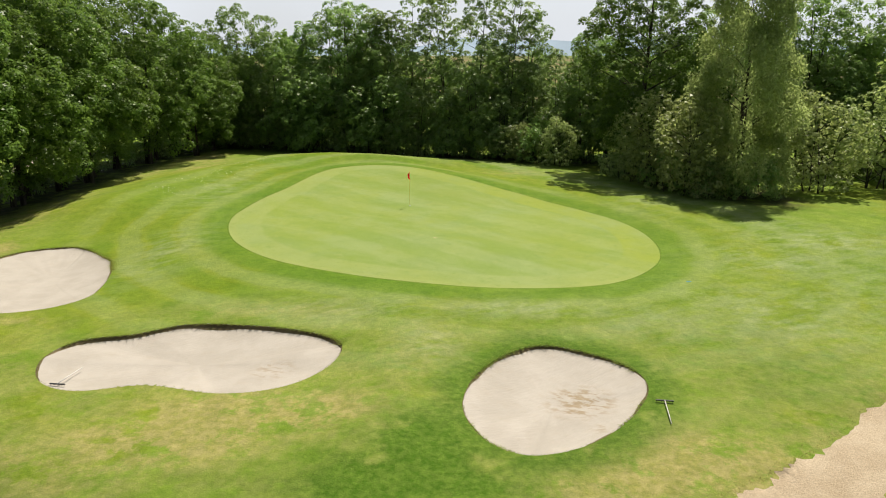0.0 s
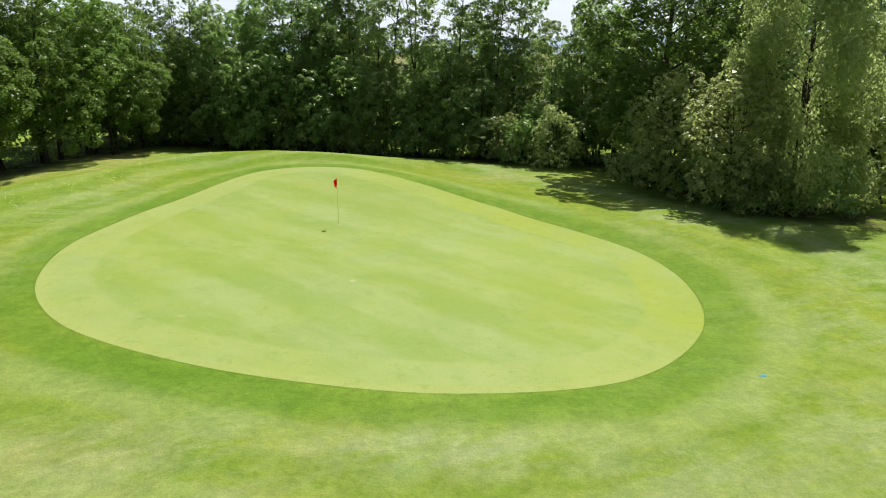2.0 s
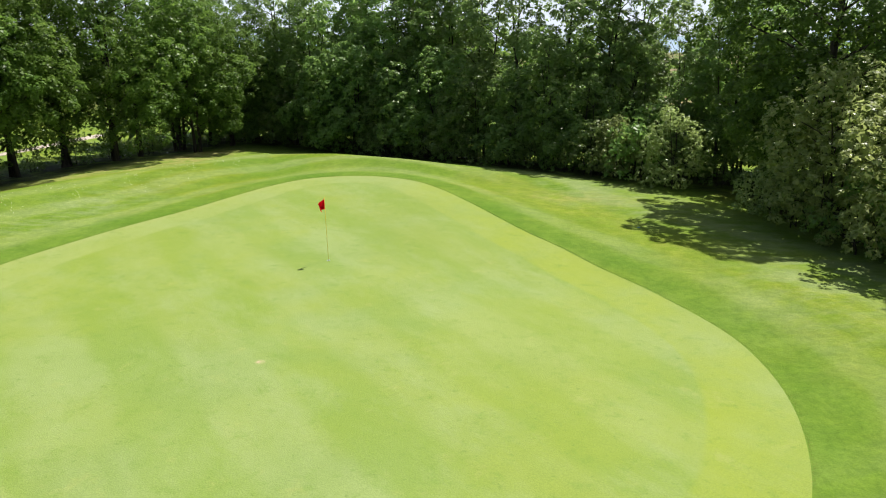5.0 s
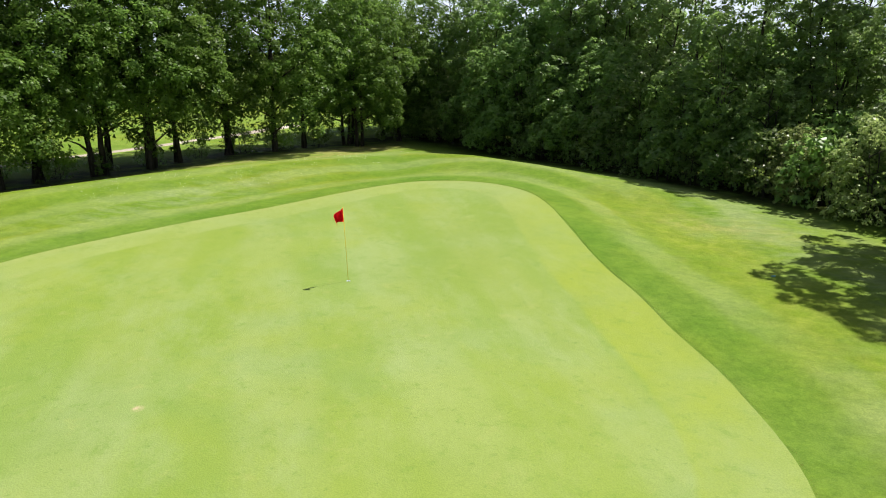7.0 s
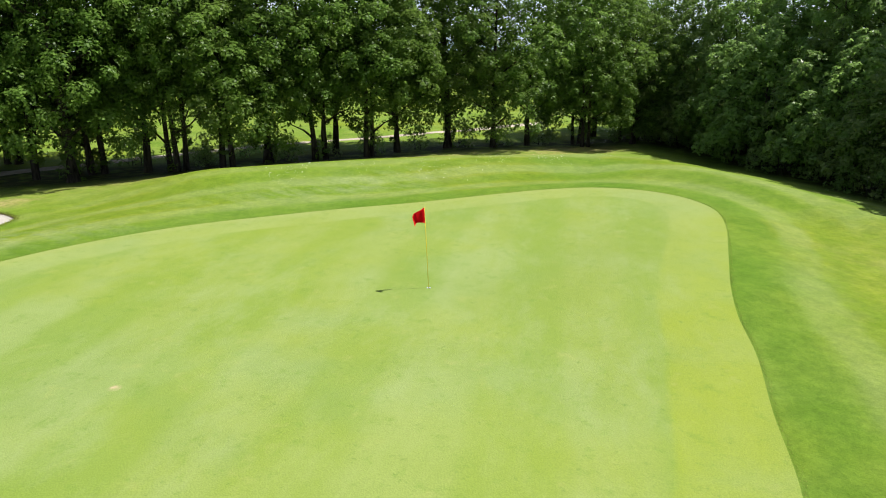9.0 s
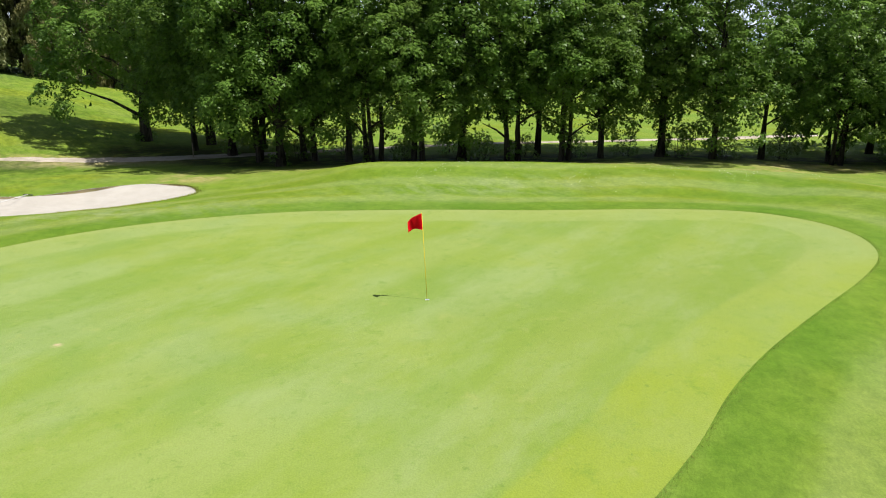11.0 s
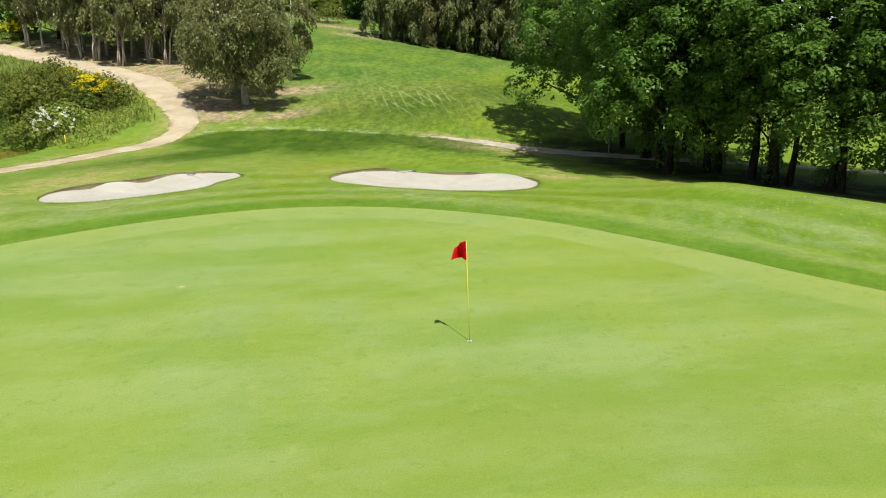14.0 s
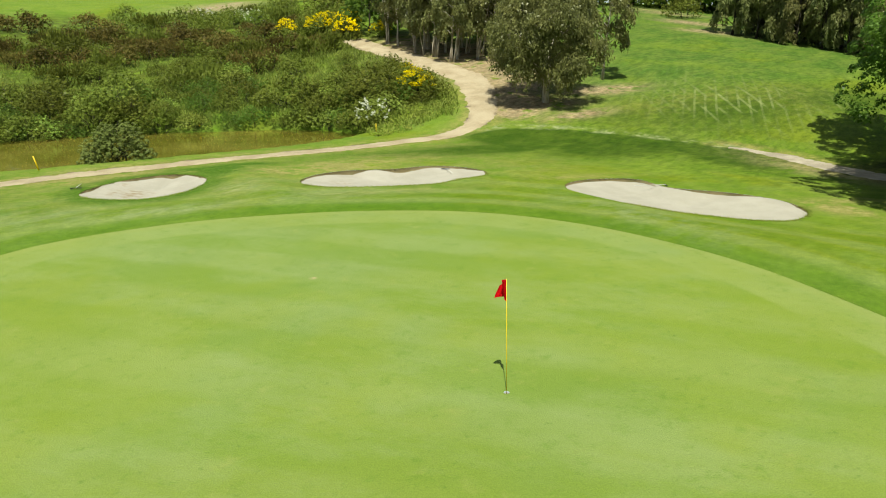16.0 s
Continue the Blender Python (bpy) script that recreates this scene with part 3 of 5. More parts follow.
for c in BUNKERS[2:]:
    lush = np.maximum(lush, 0.9 * ease(1.6, 0.4, line_gap(X, Y, c, True)))
lush = np.maximum(lush, spots(X, Y, [(-0.3, 15.0, 1.4, 1.8, 1.5), (-1.4, 13.6, 2.0, 1.3, 1.4), (0.6, 13.6, 2.2, 1.0, 1.2), (10.5, 19.0, 3.6, 3.6, 0.42), (-10.0, 12.2, 9.0, 2.2, 0.6)]))
add_attr(ground_mesh, "lush", lush)
ring_gap = line_gap(X, Y, GREEN, True)
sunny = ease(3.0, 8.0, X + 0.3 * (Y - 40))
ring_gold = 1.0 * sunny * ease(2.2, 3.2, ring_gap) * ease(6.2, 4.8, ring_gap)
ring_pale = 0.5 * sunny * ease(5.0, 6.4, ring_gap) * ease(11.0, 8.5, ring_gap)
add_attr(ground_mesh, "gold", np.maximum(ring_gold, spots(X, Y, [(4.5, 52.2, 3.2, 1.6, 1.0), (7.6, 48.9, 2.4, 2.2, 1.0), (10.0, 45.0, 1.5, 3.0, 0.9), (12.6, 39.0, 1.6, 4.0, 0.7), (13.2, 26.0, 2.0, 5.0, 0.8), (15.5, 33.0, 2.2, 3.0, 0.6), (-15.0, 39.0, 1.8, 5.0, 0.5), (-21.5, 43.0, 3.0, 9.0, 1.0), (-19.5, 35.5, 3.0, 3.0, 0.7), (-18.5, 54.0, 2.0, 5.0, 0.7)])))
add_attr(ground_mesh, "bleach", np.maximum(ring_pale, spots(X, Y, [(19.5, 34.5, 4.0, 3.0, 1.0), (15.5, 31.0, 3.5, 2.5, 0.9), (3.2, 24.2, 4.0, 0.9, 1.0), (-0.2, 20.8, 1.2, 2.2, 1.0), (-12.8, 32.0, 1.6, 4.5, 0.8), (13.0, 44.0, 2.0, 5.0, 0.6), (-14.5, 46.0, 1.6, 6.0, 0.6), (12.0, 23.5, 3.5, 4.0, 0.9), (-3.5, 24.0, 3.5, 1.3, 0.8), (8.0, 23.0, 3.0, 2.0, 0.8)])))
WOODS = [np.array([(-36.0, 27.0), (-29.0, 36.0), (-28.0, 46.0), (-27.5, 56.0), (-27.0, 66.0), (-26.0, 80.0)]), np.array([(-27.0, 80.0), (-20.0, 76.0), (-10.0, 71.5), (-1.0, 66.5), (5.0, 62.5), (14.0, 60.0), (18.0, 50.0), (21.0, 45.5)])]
# mask of litter and painted shade along the tree lines and under the heath
floor_dark = np.zeros(len(X))
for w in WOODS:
    floor_dark = np.maximum(floor_dark, ease(4.2, 1.5, line_gap(X, Y, w)))
floor_dark = np.maximum(floor_dark, 0.7 * ease(-7.0, -10, Y - 0.12 * X) * ease(-25, -21, X) * ease(-84, -78, Y))
add_attr(ground_mesh, "litter_shade", floor_dark)
add_attr(ground_mesh, "bare", spots(X, Y, [(-23.4, 3.4, 1.8, 2.2, 2.0), (-25.2, 1.2, 2.2, 2.0, 2.0), (-26.2, -4.0, 2.0, 4.0, 2.0), (-27.0, -10.0, 3.0, 5.0, 2.2), (-24.5, 2.2, 3.0, 2.0, 1.0), (-27.5, -2.5, 4.0, 4.0, 1.2), (-28.0, -10.0, 4.5, 8.0, 1.5), (-29.0, -18.0, 6.0, 8.0, 1.6), (-27.0, -25.0, 4.0, 7.0, 1.6), (-32.0, -14.0, 5.0, 5.0, 1.5), (-27.0, 7.0, 3.0, 1.0, 1.2), (-26.0, 3.4, 3.6, 1.6, 1.5), (-31.5, 1.2, 2.4, 1.5, 1.2), (-34.0, 2.0, 2.6, 1.2, 1.5), (-30.5, 25.0, 1.6, 5.0, 0.6), (-70.5, -26.0, 1.8, 3.0, 1.3), (-73.5, -31.0, 1.8, 3.0, 1.3), (-76.0, -37.0, 1.8, 3.5, 1.3), (-79.0, -43.5, 1.8, 4.0, 1.3), (-82.0, -51.0, 1.8, 4.5, 1.3), (-13.0, -84.0, 7.0, 1.2, 1.2)]))
add_attr(ground_mesh, "fairway", ease(-24, -34, X) * ease(9, 2, Y) * ease(-90, -70, Y))
below = Y - np.interp(X, LIME[::-1, 0], LIME[::-1, 1])
band = ease(0.3, 1.0, below) * ease(6.0, 4.4, below) * ease(-15.5, -19, X) * ease(-33, -30, X)
add_attr(ground_mesh, "deep", np.maximum(1.3 * band, spots(X, Y, [(-17.5, 12.6, 6.0, 2.0, 1.5), (-24.0, 15.4, 5.0, 3.2, 1.6), (-28.3, 20.5, 2.4, 3.8, 1.3), (-37.0, 11.5, 9.0, 5.0, 0.95), (-48.0, 13.0, 8.0, 6.0, 0.9), (-30.0, 9.0, 4.0, 3.0, 0.7)])))
add_attr(ground_mesh, "lime", ease(0.75, 0.2, line_gap(X, Y, LIME)))
add_attr(ground_mesh, "marks", spots(X, Y, [(-40.5, 9.0, 7.0, 6.5, 1.0)]))
add_attr(ground_mesh, "coarse", ease(-16, -24, X) * ease(34, 24, Y))
add_attr(ground_mesh, "field", ease(90, 140, Y) * ease(400, 200, np.abs(X)))
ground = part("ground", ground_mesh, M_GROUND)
tagged(ground, "mown grass golf course ground with dry patches", "ground", kind="structure")

# the putting green, with the cup sunk into it
CUP = (-1.8, 42.0)
ring = np.array([(CUP[0] + 0.054 * math.cos(a), CUP[1] + 0.054 * math.sin(a)) for a in np.arange(20) / 20 * math.tau])
gg = np.array([(a, b) for a in np.arange(-12, 11, 0.5) for b in np.arange(26, 58, 0.5)])
gg = gg[inside(gg[:, 0], gg[:, 1], GREEN)]
gg = gg[(line_gap(gg[:, 0], gg[:, 1], GREEN, True) > 0.15) & (np.hypot(gg[:, 0] - CUP[0], gg[:, 1] - CUP[1]) > 0.12)]
qv, qf = triangulated(gg, [GREEN, ring])
mid = qv[qf].mean(1)
qf = qf[inside(mid[:, 0], mid[:, 1], GREEN) & (np.hypot(mid[:, 0] - CUP[0], mid[:, 1] - CUP[1]) > 0.0535)]
green_mesh = mesh_from("putting_green", np.column_stack([qv, ground_z(qv[:, 0], qv[:, 1]) - 0.012 * ease(0.0, 0.15, line_gap(qv[:, 0], qv[:, 1], GREEN, True))]), qf)
add_attr(green_mesh, "east", ease(1.0, 5.0, qv[:, 0] + 0.45 * (qv[:, 1] - 42.0)))
add_attr(green_mesh, "edge_in", line_gap(qv[:, 0], qv[:, 1], GREEN, True))
tagged(part("putting_green", green_mesh, M_GREEN), "closely mown pale green putting surface", "putting green", kind="structure")


def tube(bm, points, radii, sides=6, cap=True):
    """A tapered tube along points."""
    rings = []
    for i, p in enumerate(points):
        p = Vector(p)
        d = Vector(points[min(i + 1, len(points) - 1)]) - Vector(points[max(i - 1, 0)])
        q = d.to_track_quat("Z", "Y") if d.length > 1e-6 else Vector((0, 0, 1)).to_track_quat("Z", "Y")
        rings.append([bm.verts.new(p + q @ Vector((radii[i] * math.cos(a), radii[i] * math.sin(a), 0))) for a in np.arange(sides) / sides * math.tau])
    for a, b in zip(rings[:-1], rings[1:]):
        for i in range(sides):
            bm.faces.new((a[i], a[(i + 1) % sides], b[(i + 1) % sides], b[i])).smooth = True
    if cap:
        bm.faces.new(rings[0][::-1])
        bm.faces.new(rings[-1])


def blades(rng, spots_xy, height, width, lean, aim=None):
    """Grass blades as slim quads rooted at the points (n, 3)."""
    k = len(spots_xy)
    a = rng.uniform(0, math.tau, k)
    h = height * rng.uniform(0.5, 1.2, k)
    w = width * rng.uniform(0.6, 1.3, k)
    side = np.column_stack([np.cos(a), np.sin(a), np.zeros(k)])
    tip = np.column_stack([rng.normal(0, lean, k) * h, rng.normal(0, lean, k) * h, h])
    if aim is not None:
        tip = tip + aim * h[:, None]
    p = np.asarray(spots_xy)
    return np.stack([p - side * w[:, None], p + side * w[:, None], p + tip + side * w[:, None] * 0.25, p + tip - side * w[:, None] * 0.25], 1)


# ---- bunkers: soil lip, raked sand, grass fringe ----
def bunker(line, label, seed, lip):
    rng = np.random.default_rng(seed)
    c = line.mean(0)
    k = len(line)
    tangent = np.roll(line, -1, 0) - np.roll(line, 1, 0)
    out = np.column_stack([tangent[:, 1], -tangent[:, 0]])
    out /= np.linalg.norm(out, axis=1)[:, None]
    if ((line - c) * out).sum() < 0:
        out = -out
    steep = np.clip(out[:, 1], 0, 1)
    wander = 0.42 + 2.2 * np.convolve(np.tile(rng.normal(0, 0.5, k), 3), np.hanning(13) / np.hanning(13).sum(), "same")[k:2 * k]
    deep = 0.008 + lip * steep ** 1.4 + 0.24 * np.clip(-out[:, 1], 0, 1) * np.clip(wander, 0.0, 1.0) + np.abs(rng.normal(0, 0.010, k))
    top = np.column_stack([line, ground_z(line[:, 0], line[:, 1])])
    base = Empty("bunker", (c[0], c[1], float(ground_z(*c))))
    tagged(base, label, "bunker")
    back = Matrix.Translation(-Vector(base.location))
    # lip
    under = line - out * (0.012 + (0.05 + 0.03 * rng.random(k)) * np.maximum(steep, np.clip(deep * 8, 0, 1) * (out[:, 1] < 0)))[:, None]
    rows = [top + np.column_stack([out * 0.01, np.full(k, -0.006)]), np.column_stack([line - out * 0.006, top[:, 2] - deep * 0.5]), np.column_stack([under, top[:, 2] - deep])]
    rows.append(np.column_stack([under - out * 0.12, top[:, 2] - deep - 0.06]))
    v = np.vstack(rows)
    f = [(r * k + i, r * k + (i + 1) % k, (r + 1) * k + (i + 1) % k, (r + 1) * k + i) for r in range(len(rows) - 1) for i in range(k)]
    me = mesh_from("lip", v, f)
    me.transform(back)
    part("lip", me, M_SOIL, base, "dark soil lip under the turf edge")
    # sand: rings shrinking towards the middle
    steps = [1.0, 0.97, 0.92, 0.85, 0.75, 0.62, 0.48, 0.33, 0.18]
    rows = []
    for s in steps:
        p = c + (under - c) * s
        z = (top[:, 2] - deep) * s + float(ground_z(*c) - 0.22) * (1 - s) - 0.30 * (1 - s) ** 0.8 * (1 - 0.5 * (1 - s))
        z += 0.02 * np.sin(p[:, 0] * 2.1 + seed) * np.sin(p[:, 1] * 1.7) 
        rows.append(np.column_stack([p, z]))
    v = np.vstack(rows + [np.array([[c[0], c[1], rows[-1][:, 2].mean()]])])
    f = [(r * k + i, r * k + (i + 1) % k, (r + 1) * k + (i + 1) % k, (r + 1) * k + i) for r in range(len(rows) - 1) for i in range(k)]
    last = (len(rows) - 1) * k
    f += [(last + i, last + (i + 1) % k, len(v) - 1) for i in range(k)]
    me = mesh_from("sand", v, f)
    me.transform(back)
    part("sand", me, M_SAND, base, "pale beige raked sand")
    # fringe
    pick = rng.integers(0, k, 5200)
    t = rng.random(5200)[:, None]
    a = line[pick] * (1 - t) + line[(pick + 1) % k] * t + out[pick] * (rng.random((5200, 1)) ** 1.5 * 0.36 - 0.05)
    root = np.column_stack([a, ground_z(a[:, 0], a[:, 1]) - 0.01])
    aim = np.column_stack([-out[pick] * 0.5, np.zeros(5200)])
    shaggy = np.clip(-out[:, 1], 0, 1) * (np.sin(np.arange(k) * 0.19 + seed) + 0.5 * np.sin(np.arange(k) * 0.47) > 0.35)
    over = pick[(steep[pick] > 0.35) | (shaggy[pick] > 0.3)][:3200]
    b = line[over] + out[over] * (rng.random((len(over), 1)) * 0.16 - 0.04) + rng.normal(0, 0.02, (len(over), 2))
    hang = np.column_stack([b, ground_z(b[:, 0], b[:, 1]) - 0.02])
    far = np.column_stack([-out[over] * 0.7, np.full(len(over), -0.5)])
    tall = np.where(out[over, 1] < 0, 0.05, 0.085)
    me = leaf_mesh("fringe", np.concatenate([blades(rng, root, np.where(steep[pick] > 0.35, 0.026, 0.012), 0.008, 0.7, aim), blades(rng, hang, tall, 0.012, 0.8, far)]))
    me.transform(back)
    tagged(part("fringe", me, M_BLADE, base, "ragged grass fringe"), kind="stuff")
    return base


def Empty(name, place):
    ob = new(name)
    ob.location = place
    ob.empty_display_size = 0.2
    return ob


bunker(BUNKERS[0], "long sand bunker with a low turf lip", 1, 0.035)
bunker(BUNKERS[1], "wide sand bunker with a dark overhanging lip", 2, 0.13)
bunker(BUNKERS[2], "round sand bunker with footmarks in the sand", 3, 0.10)


# ---- paths and pond ----
def strip(name, line, widths, mat, label, seed):
    rng = np.random.default_rng(seed)
    t = np.gradient(line, axis=0)
    t /= np.linalg.norm(t, axis=1)[:, None]
    side = np.column_stack([-t[:, 1], t[:, 0]])
    w = np.interp(np.linspace(0, 1, len(line)), np.linspace(0, 1, len(widths)), widths)
    cols = []
    for s in (-1.15, -1.0, -0.6, -0.2, 0.2, 0.6, 1.0, 1.15):
        jit = np.convolve(rng.normal(0, 0.30, len(line) + 6), np.ones(7) / 7, "valid") + rng.normal(0, 0.05, len(line)) if abs(s) >= 1 else 0
        p = line + side * (w * s / 2 + jit)[:, None]
        lift = 0.03 if abs(s) < 0.9 else (0.012 if abs(s) < 1.1 else -0.06)
        cols.append(np.column_stack([p, ground_z(p[:, 0], p[:, 1]) + lift]))
    k = len(line)
    v = np.vstack(cols)
    f = [(c * k + i, c * k + i + 1, (c + 1) * k + i + 1, (c + 1) * k + i) for c in range(len(cols) - 1) for i in range(k - 1)]
    ob = part(name, mesh_from(name, v, f), mat)
    return tagged(ob, label, "path", kind="structure")


strip("path", open_curve(PATH[::2], 6), [1.9, 1.9, 1.9, 1.9, 1.9, 1.8, 1.7, 1.6, 1.6, 1.6, 1.6, 1.6, 1.7, 2.1, 2.7, 3.1, 3.1, 2.9, 2.6], M_PATH, "pinkish dirt footpath across the grass", 5)
strip("path", open_curve(TRACK[::2], 6), [0.3, 1.3, 1.9, 1.4, 1.0, 0.9, 1.1, 1.6], M_GRAVEL, "pale gravel track beside the trees", 6)

wa = np.arange(72) / 72 * math.tau
wc, ws = math.cos(POND[4]), math.sin(POND[4])
wr = np.linspace(0, 1.25, 10)
wv = np.array([(POND[0] + r * (POND[2] * math.cos(a) * wc - POND[3] * math.sin(a) * ws), POND[1] + r * (POND[2] * math.cos(a) * ws + POND[3] * math.sin(a) * wc), WATER_Z) for r in wr for a in wa])
wf = [(r * 72 + i, r * 72 + (i + 1) % 72, (r + 1) * 72 + (i + 1) % 72, (r + 1) * 72 + i) for r in range(9) for i in range(72)]
tagged(part("water", mesh_from("water", wv, wf), M_WATER), "muddy olive pond water with reflections of bushes", "pond", kind="structure")

# ragged grass along the footpath
rng1 = np.random.default_rng(77)
seg = PATH[(PATH[:, 0] < 20) & (PATH[:, 0] > -19)]
td = np.gradient(seg, axis=0)
td /= np.linalg.norm(td, axis=1)[:, None]
pick = rng1.integers(0, len(seg) - 1, 6500)
f = rng1.random((6500, 1))
edge = seg[pick] * (1 - f) + seg[pick + 1] * f
edge = edge + np.column_stack([-td[pick, 1], td[pick, 0]]) * (np.where(rng1.random(6500) < 0.5, -1, 1) * (0.88 + np.abs(rng1.normal(0, 0.16, 6500))))[:, None]
verge = leaf_mesh("path_verge", blades(rng1, np.column_stack([edge, ground_z(edge[:, 0], edge[:, 1]) - 0.01]), 0.035, 0.010, 0.6))
tagged(part("path_verge", verge, M_VERGE), "ragged grass along the footpath", "grass", kind="stuff")

# the longer grass that rings the putting green
k = len(GREEN)
tg = np.roll(GREEN, -1, 0) - np.roll(GREEN, 1, 0)
og = np.column_stack([tg[:, 1], -tg[:, 0]])
og /= np.linalg.norm(og, axis=1)[:, None]
pick = rng1.integers(0, k, 9000)
f = rng1.random((9000, 1))
edge = GREEN[pick] * (1 - f) + GREEN[(pick + 1) % k] * f + og[pick] * (np.abs(rng1.normal(0, 0.05, 9000)) + 0.01)[:, None]
collar = leaf_mesh("green_collar", blades(rng1, np.column_stack([edge, ground_z(edge[:, 0], edge[:, 1]) - 0.01]), 0.021, 0.009, 0.7))
tagged(part("green_collar", collar, M_BLADE), "longer grass ringing the putting green", "grass", kind="stuff")

# daisies in the rough before the trees
rngd = np.random.default_rng(41)
dx, dy = rngd.normal(-15.6, 0.9, 900), rngd.uniform(43.0, 60.0, 900)
dx += (dy - 52.0) * 0.28 + 0.5 * np.sin(dy * 0.9)
keep = np.sin(dy * 1.7 + dx) + rngd.normal(0, 0.6, 900) > 0.2
dz = ground_z(dx, dy) + 0.035
spin = rngd.uniform(0, math.tau, 900)
half = rngd.uniform(0.012, 0.022, 900)
quad = [np.column_stack([dx + half * np.cos(spin + q * math.pi / 2), dy + half * np.sin(spin + q * math.pi / 2), dz + rngd.normal(0, 0.004, 900)]) for q in range(4)]
tagged(part("daisies", leaf_mesh("daisies", np.stack(quad, 1)[keep]), M_WHITE), "small white daisies in the rough grass", "flowers", kind="stuff")


def paint_mark(x, y, long, wide, turn):
    """A thin irregular splash of marking paint on the turf."""
    rng = np.random.default_rng(int(abs(x) * 100))
    a = np.arange(14) / 14 * math.tau
    r = rng.uniform(0.7, 1.1, 14)
    u, v = long / 2 * np.cos(a) * r, wide / 2 * np.sin(a) * r
    px, py = x + u * math.cos(turn) - v * math.sin(turn), y + u * math.sin(turn) + v * math.cos(turn)
    rim = np.column_stack([px, py, ground_z(px, py) + 0.004])
    top = np.column_stack([x + (px - x) * 0.9, y + (py - y) * 0.9, ground_z(px, py) + 0.010])
    f = [(i, (i + 1) % 14, 14 + (i + 1) % 14, 14 + i) for i in range(14)] + [tuple(range(14, 28))]
    ob = part("paint_mark", mesh_from("paint_mark", np.vstack([rim, top]), f), M_BLUE)
    tagged(ob, "small blue splash of marking paint on the mown grass", "paint mark", "marking paint")


paint_mark(10.40, 27.76, 0.24, 0.13, 0.3)
paint_mark(8.07, 48.85, 0.20, 0.12, 1.2)

# hills on the horizon; the blue of distance haze is put into their colour
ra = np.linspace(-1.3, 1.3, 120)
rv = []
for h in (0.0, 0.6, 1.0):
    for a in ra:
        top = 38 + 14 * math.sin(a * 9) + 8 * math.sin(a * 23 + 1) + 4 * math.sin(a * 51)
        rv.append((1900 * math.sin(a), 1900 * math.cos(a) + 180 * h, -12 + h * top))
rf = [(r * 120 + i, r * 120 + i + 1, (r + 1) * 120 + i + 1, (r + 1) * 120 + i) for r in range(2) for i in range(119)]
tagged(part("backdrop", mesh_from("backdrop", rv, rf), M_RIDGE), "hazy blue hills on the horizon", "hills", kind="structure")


# ---- trees and bushes ----
def leaf_cloud(rng, clumps, per, size, flat=0.5):
    """Small leaves or petals as kites round the clumps (n, 4: x y z radius)."""
    count = np.maximum((per * (clumps[:, 3] / clumps[:, 3].mean()) ** 2).astype(int), 8)
    idx = np.repeat(np.arange(len(clumps)), count)
    k = len(idx)
    d = rng.normal(0, 1, (k, 3))
    d /= np.linalg.norm(d, axis=1)[:, None]
    d[:, 2] = np.where(d[:, 2] < -0.35, d[:, 2] * 0.4, d[:, 2])
    r = clumps[idx, 3] * (0.45 + 0.6 * rng.random(k) ** 0.6)
    p = clumps[idx, :3] + d * r[:, None] * np.array([1, 1, 0.92])
    nrm = d * 0.6 + rng.normal(0, 0.46, (k, 3)) + np.array([0, 0, flat])
    nrm /= np.linalg.norm(nrm, axis=1)[:, None]
    u = np.cross(nrm, rng.normal(0, 1, (k, 3)))
    u /= np.linalg.norm(u, axis=1)[:, None] + 1e-9
    v = np.cross(nrm, u)
    s = (size * rng.uniform(0.6, 1.35, k))[:, None]
    a, b = s * 0.5, s * 0.31
    cup = nrm * s * 0.12
    return np.stack([p - u * a, p + v * b + u * a * rng.uniform(-0.3, 0.4, (k, 1)) + cup, p + u * a, p - v * b + u * a * rng.uniform(-0.3, 0.4, (k, 1)) + cup], 1)


